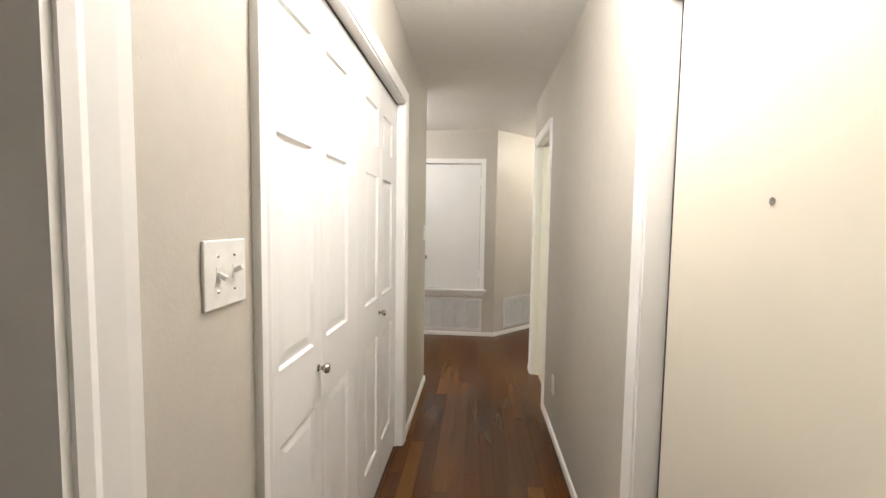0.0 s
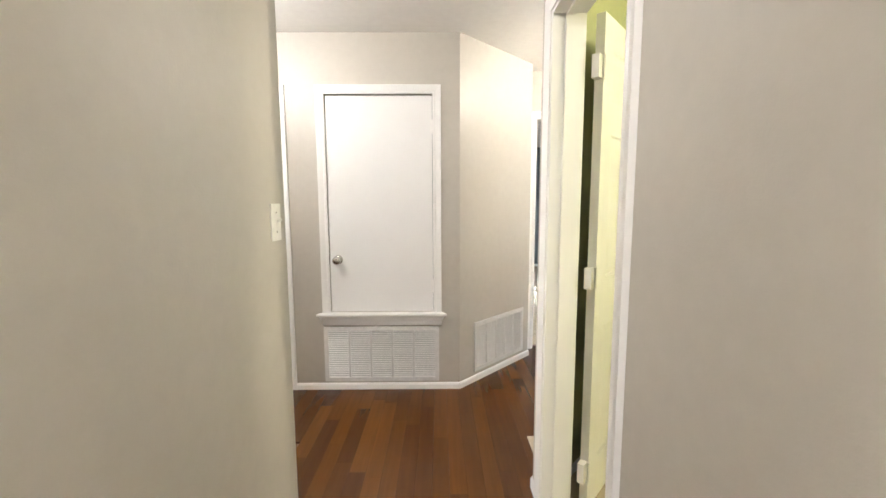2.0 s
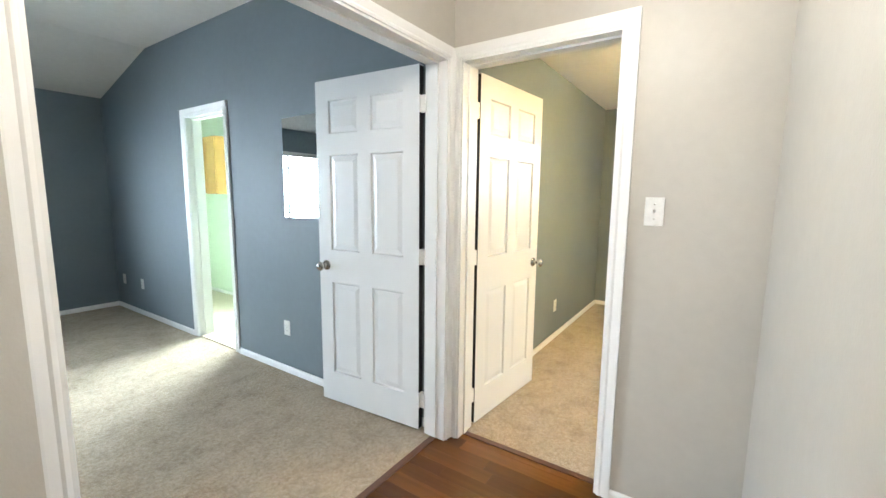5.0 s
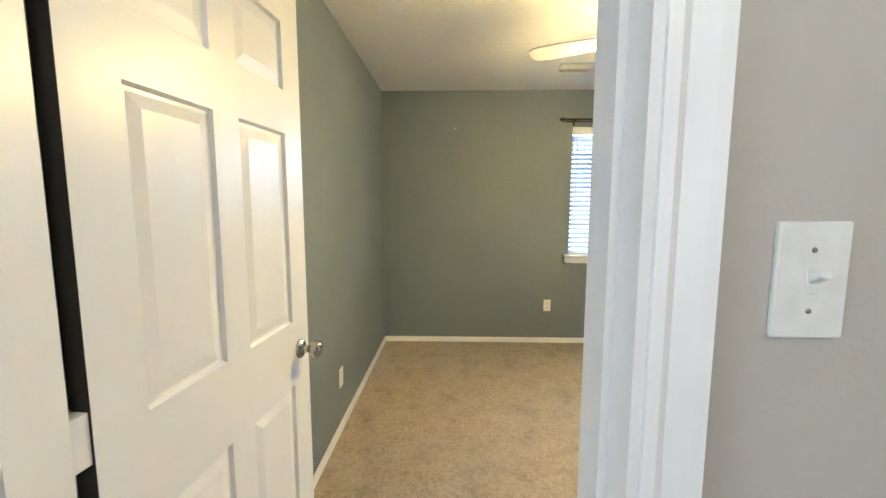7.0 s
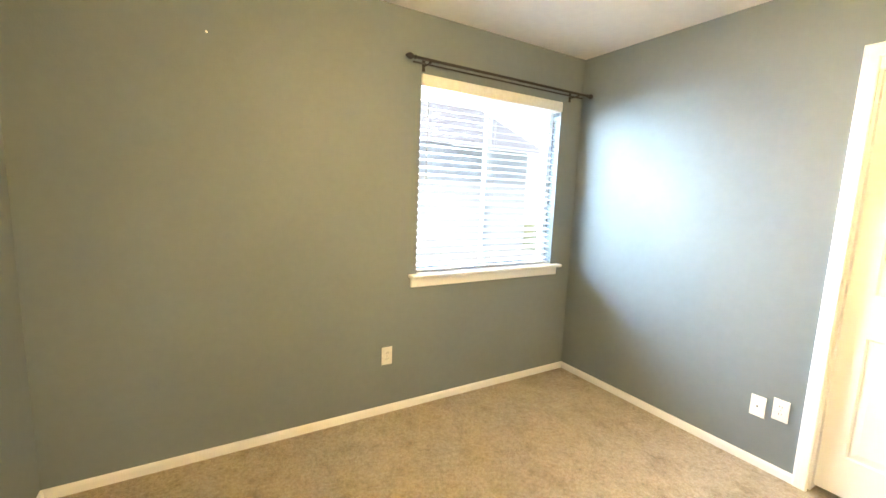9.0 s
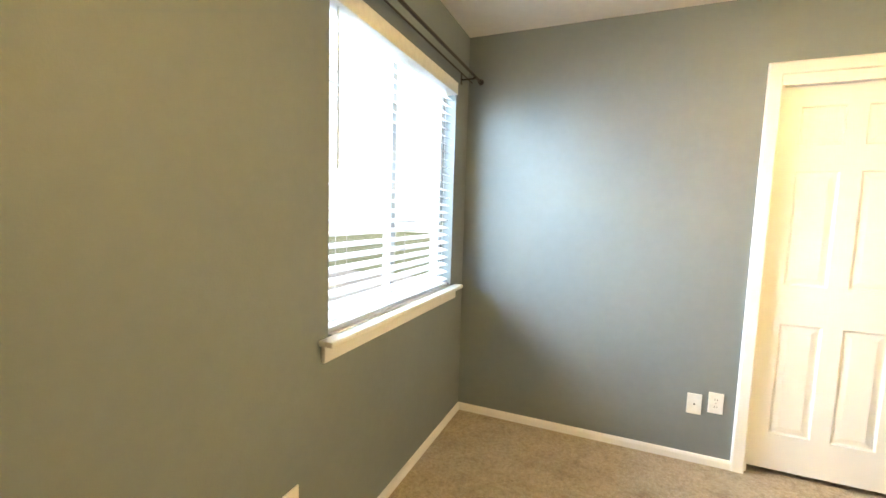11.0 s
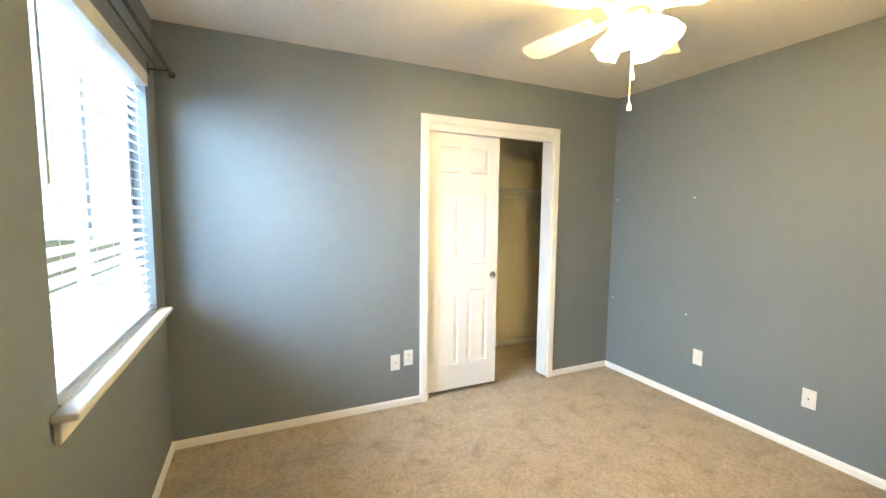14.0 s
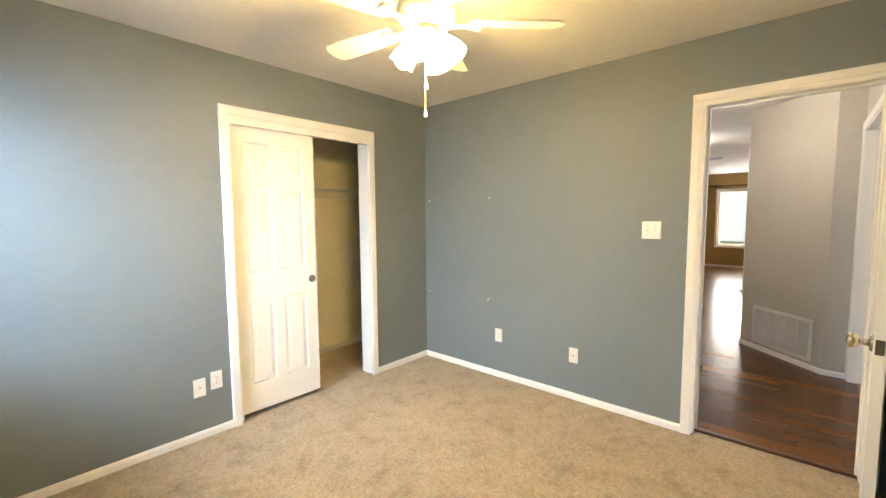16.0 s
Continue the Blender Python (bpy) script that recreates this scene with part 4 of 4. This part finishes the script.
def flush_lamp(name, x, y, label):
    ob = thing(name, pose(x, y, CEIL), label, "ceiling lamp")
    part("base_plate", lathe(((0.001, 0.0), (0.135, 0.0), (0.135, -0.018), (0.120, -0.024), (0.001, -0.024)), 28), M_BRONZE, ob, "dark bronze rim")
    d = part("dome", lathe(((0.001, -0.024), (0.118, -0.026), (0.110, -0.050), (0.085, -0.074), (0.045, -0.090), (0.001, -0.094)), 28), M_DOME, ob, "lit frosted glass dome")
    return ob


flush_lamp("ceiling_lamp", -0.80, 4.45, "lit flush-mounted dome lamp with a bronze rim")
# Added dome for the landing fill light, always out of view.
flush_lamp("ceiling_lamp", 1.75, 5.30, "unseen lit dome added above the bedroom doors as fill")
flush_lamp("ceiling_lamp", 0.42, 1.35, "lit flush-mounted dome lamp on the corridor ceiling")

# ---------------------------------------------------------------- main bedroom, bath, living room
solid("wall_mirror", boxed((0, 0, 0), (0.72, 0.006, 0.70), 0.0015), M_MIRROR, "frameless rectangular wall mirror reflecting the window", "mirror").matrix_world = on_wall(*A_E, 0.60, 1.20)
window_unit("window_2", *A_N, 1.7, 3.35, 0.9, 2.07, 0.112, "two-pane white vinyl bedroom window")
sill_board("window_sill_2", *A_N, 1.7, 3.35, 0.9, "white painted window sill")
blind("window_blind", *A_N, 1.705, 3.345, 0.903, 2.066, -0.040, "white horizontal slat blind on the main bedroom window", pitch=0.05)
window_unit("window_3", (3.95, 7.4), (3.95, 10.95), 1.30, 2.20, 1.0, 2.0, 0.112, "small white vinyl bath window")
window_unit("window_4", (-7.0, 7.5), (-7.0, -0.6), 2.2, 3.45, 0.56, 2.0, 0.112, "tall white living room window")
casing("trim_living_window", (-7.0, 7.5), (-7.0, -0.6), 2.2, 3.45, 2.0, "white window casing", low=0.56, closed=True)
curtain_rod("curtain_rod", (-7.0, 7.5), (-7.0, -0.6), 2.05, 3.62, 2.13, "dark curtain rod over the living room window")

ob = thing("bath_cabinet", pose(3.948, 10.46, 1.36, 0, 0, 180), "honey oak bathroom wall cabinet", "cabinet")
part("body", boxed((0.0, 0.0, 0.0), (0.17, 0.27, 0.72), 0.003), M_OAK, ob)
d = part("door", cells(bmesh.new(), (0, 0.258), (0, 0.70), ((0.05, 0.208, 0.05, 0.65),), 0.0, 0.018), M_OAK, ob)
d.matrix_basis = pose(0.1715, 0.006, 0.01, 0, 0, 90) @ pose(0, -0.018, 0)
part("panel", boxed((0.048, 0.004, 0.048), (0.210, 0.011, 0.652)), M_OAK, d)

# ---------------------------------------------------------------- outside
def ground_material():
    m, nt, b = material("lawn")
    n = node(nt, "ShaderNodeTexNoise", Scale=3.0, Detail=6.0)
    nt.links.new(coords(nt), n.inputs["Vector"])
    nt.links.new(ramp(nt, n.outputs[0], ((0.3, (0.20, 0.24, 0.12)), (0.7, (0.36, 0.37, 0.24)))), b.inputs["Base Color"])
    b.inputs["Roughness"].default_value = 0.95
    return m


solid("ground", boxed((-400, -400, -0.6), (400, 400, -0.25)), ground_material(), "flat lawn around the house", "ground", "", "structure")

M_CONCRETE = paint("pale_concrete", (0.56, 0.55, 0.53), 0.85, 0.6, 90.0, 0.08)
solid("pavement", boxed((6.72, -3.0, -0.26), (13.45, 9.0, -0.19), 0.01), M_CONCRETE, "pale concrete side yard between the two houses", "pavement", "", "structure")

M_HAZE = glow("hazy_daylight_distance", (0.84, 0.93, 1.0), 0.85)
solid("backdrop_east", boxed((24, -22, -0.3), (24.2, 28, 16)), M_HAZE, "plain pale bright sky beyond the neighbouring house", "backdrop", "", "structure")
solid("backdrop_south_east", boxed((2, -22.2, -0.3), (24, -22, 16)), M_HAZE, "plain pale bright sky beyond the side yard", "backdrop", "", "structure")
solid("backdrop_west", boxed((-24.2, -16, -0.3), (-24, 26, 14)), M_HAZE, "plain pale bright sky beyond the living room window", "backdrop", "", "structure")
solid("backdrop_north", boxed((-18, 30, -0.3), (20, 30.2, 14)), M_HAZE, "plain pale bright sky beyond the main bedroom window", "backdrop", "", "structure")

house = thing("neighbour_house", pose(13.5, 3.2, -0.25), "pale blue-grey sided house next door with a gable roof", "house")
M_SIDING, M_ROOF = plain("blue_grey_siding", (0.78, 0.83, 0.88), 0.6, 0.0, 6.0), plain("grey_shingle", (0.46, 0.47, 0.50), 0.9, 0.0, 9.0)
part("wall", boxed((0, -6, 0), (6, 5, 2.9)), M_SIDING, house)
me = mesh_of("siding_board", boxed((-0.018, -6, 0), (-0.001, 5, 0.15)), M_SIDING)
for k in range(17):
    shared_part("siding_board", me, house, pose(0, 0, 0.05 + k * 0.165, 0, 2.5, 0))
bm = bmesh.new()
ends = [[bm.verts.new((x, y, z)) for x, z in ((-0.5, 2.85), (3.0, 4.6), (6.5, 2.85), (3.0, 4.4))] for y in (-6.4, 5.4)]
for k in range(4):
    bm.faces.new((ends[0][k], ends[1][k], ends[1][(k + 1) % 4], ends[0][(k + 1) % 4]))
bm.faces.new(ends[0])
bm.faces.new(ends[1])
part("roof", bm, M_ROOF, house)
for y in (-2.4, 1.0):
    w = part("window", cells(bmesh.new(), (0, 1.0), (0, 1.2), ((0.06, 0.94, 0.06, 1.14),), -0.04, 0.02), M_VINYL, house)
    w.matrix_basis = pose(-0.02, y + 1.0, 1.0, 0, 0, -90)
    part("pane", boxed((0.06, -0.02, 0.06), (0.94, -0.012, 1.14)), plain("shaded_window", (0.52, 0.59, 0.67), 0.2), w)


def tree(at, height, label):
    ob = thing("tree", at, label, "tree")
    bm = bmesh.new()
    lathe(((0.16, 0.0), (0.12, 0.5), (0.09, height * 0.45), (0.03, height * 0.85)), 10, "z", bm)
    for k in range(9):
        a, z = k * 2.4, height * (0.35 + 0.05 * k)
        rod(bm, (0, 0, z), (1.1 * math.cos(a), 1.1 * math.sin(a), z + 0.7), 0.03, 6)
    part("trunk", bm, plain("bark", (0.11, 0.085, 0.06), 0.9), ob)
    verts, faces = [], []
    for k in range(2600):
        d = Vector((random.gauss(0, 1), random.gauss(0, 1), random.gauss(0, 1))).normalized()
        r = (0.45 + 0.55 * random.random()) * (1.0 + 0.35 * noise.noise(d * 2.3))
        c = Vector((d.x * 1.7 * r, d.y * 1.7 * r, height * 0.72 + d.z * 1.5 * r))
        e = Euler((random.uniform(0, 6.3), random.uniform(0, 6.3), random.uniform(0, 6.3))).to_matrix()
        i = len(verts)
        verts += [tuple(c + e @ Vector(p)) for p in ((-0.10, 0, 0), (0, 0.045, 0.01), (0.10, 0, 0), (0, -0.045, 0.01))]
        faces.append((i, i + 1, i + 2, i + 3))
    me = bpy.data.meshes.new("crown")
    me.from_pydata(verts, [], faces)
    me.materials.append(plain("leaf", (0.16, 0.24, 0.07), 0.6))
    c = new("crown", me)
    c.parent = ob


tree(pose(11.0, 6.2, -0.25), 4.2, "leafy green garden tree behind the house")

# ---------------------------------------------------------------- plank floor, last
def plank_floor():
    base = solid("floor_hall", boxed((-7.1, -0.65, -0.0155), (2.965, 7.55, -0.012)), M_WOODTRIM, "glossy dark red-brown stained oak plank floor", "floor", "", "structure")
    rng = random.Random(7)
    width, gap = 0.083, 0.0006
    far_v, far_f = [], []
    x = -7.05
    while x < 2.94:
        y = -0.62 - rng.uniform(0, 0.9)
        while y < 7.5:
            n = rng.choice((0.55, 0.75, 0.95, 1.15))
            y0, y1 = max(y, -0.62), y + n
            y += n
            x1 = x + width
            if x1 > -1.6:
                y1 = min(y1, 6.17 if x1 > 0.5 else 5.36)
            if x > -0.98 and x1 < -0.06:
                y1 = y1 if y0 > 3.75 else min(y1, 1.2)
                if y0 < 3.75 and y1 > 3.75:
                    y0 = 3.75
            y1 = min(y1, 7.5)
            if y1 - y0 < 0.05 or (x > 0.93 and y1 < 4.25) or (x > 1.5 and y1 < 4.7):
                continue
            if x > 0.93:
                y0 = max(y0, 4.2)
            dz = rng.uniform(-0.0004, 0.0)
            lo, hi = (x + gap / 2, y0 + gap / 2, -0.0118), (min(x1, 2.955) - gap / 2, y1 - gap / 2, dz)
            c = 0.0003
            vs = [(lo[0], lo[1], lo[2]), (hi[0], lo[1], lo[2]), (hi[0], hi[1], lo[2]), (lo[0], hi[1], lo[2]),
                  (lo[0], lo[1], hi[2] - c), (hi[0], lo[1], hi[2] - c), (hi[0], hi[1], hi[2] - c), (lo[0], hi[1], hi[2] - c),
                  (lo[0] + c, lo[1] + c, hi[2]), (hi[0] - c, lo[1] + c, hi[2]), (hi[0] - c, hi[1] - c, hi[2]), (lo[0] + c, hi[1] - c, hi[2])]
            fs = [(0, 1, 5, 4), (1, 2, 6, 5), (2, 3, 7, 6), (3, 0, 4, 7), (4, 5, 9, 8), (5, 6, 10, 9), (6, 7, 11, 10), (7, 4, 8, 11), (8, 9, 10, 11)]
            if x > -1.6 and (x > -0.1 or y0 > 3.6):
                me = bpy.data.meshes.new("plank")
                me.from_pydata(vs, [], fs)
                me.materials.append(M_WOOD)
                shared_part("plank", me, base, Matrix())
            else:
                i = len(far_v)
                far_v += vs
                far_f += [tuple(a + i for a in f) for f in fs]
        x += width
    me = bpy.data.meshes.new("far_planks")
    me.from_pydata(far_v, [], far_f)
    me.materials.append(M_WOODS)
    far = new("far_planks", me)
    far.parent = base
    tagged(far, kind="stuff")


plank_floor()
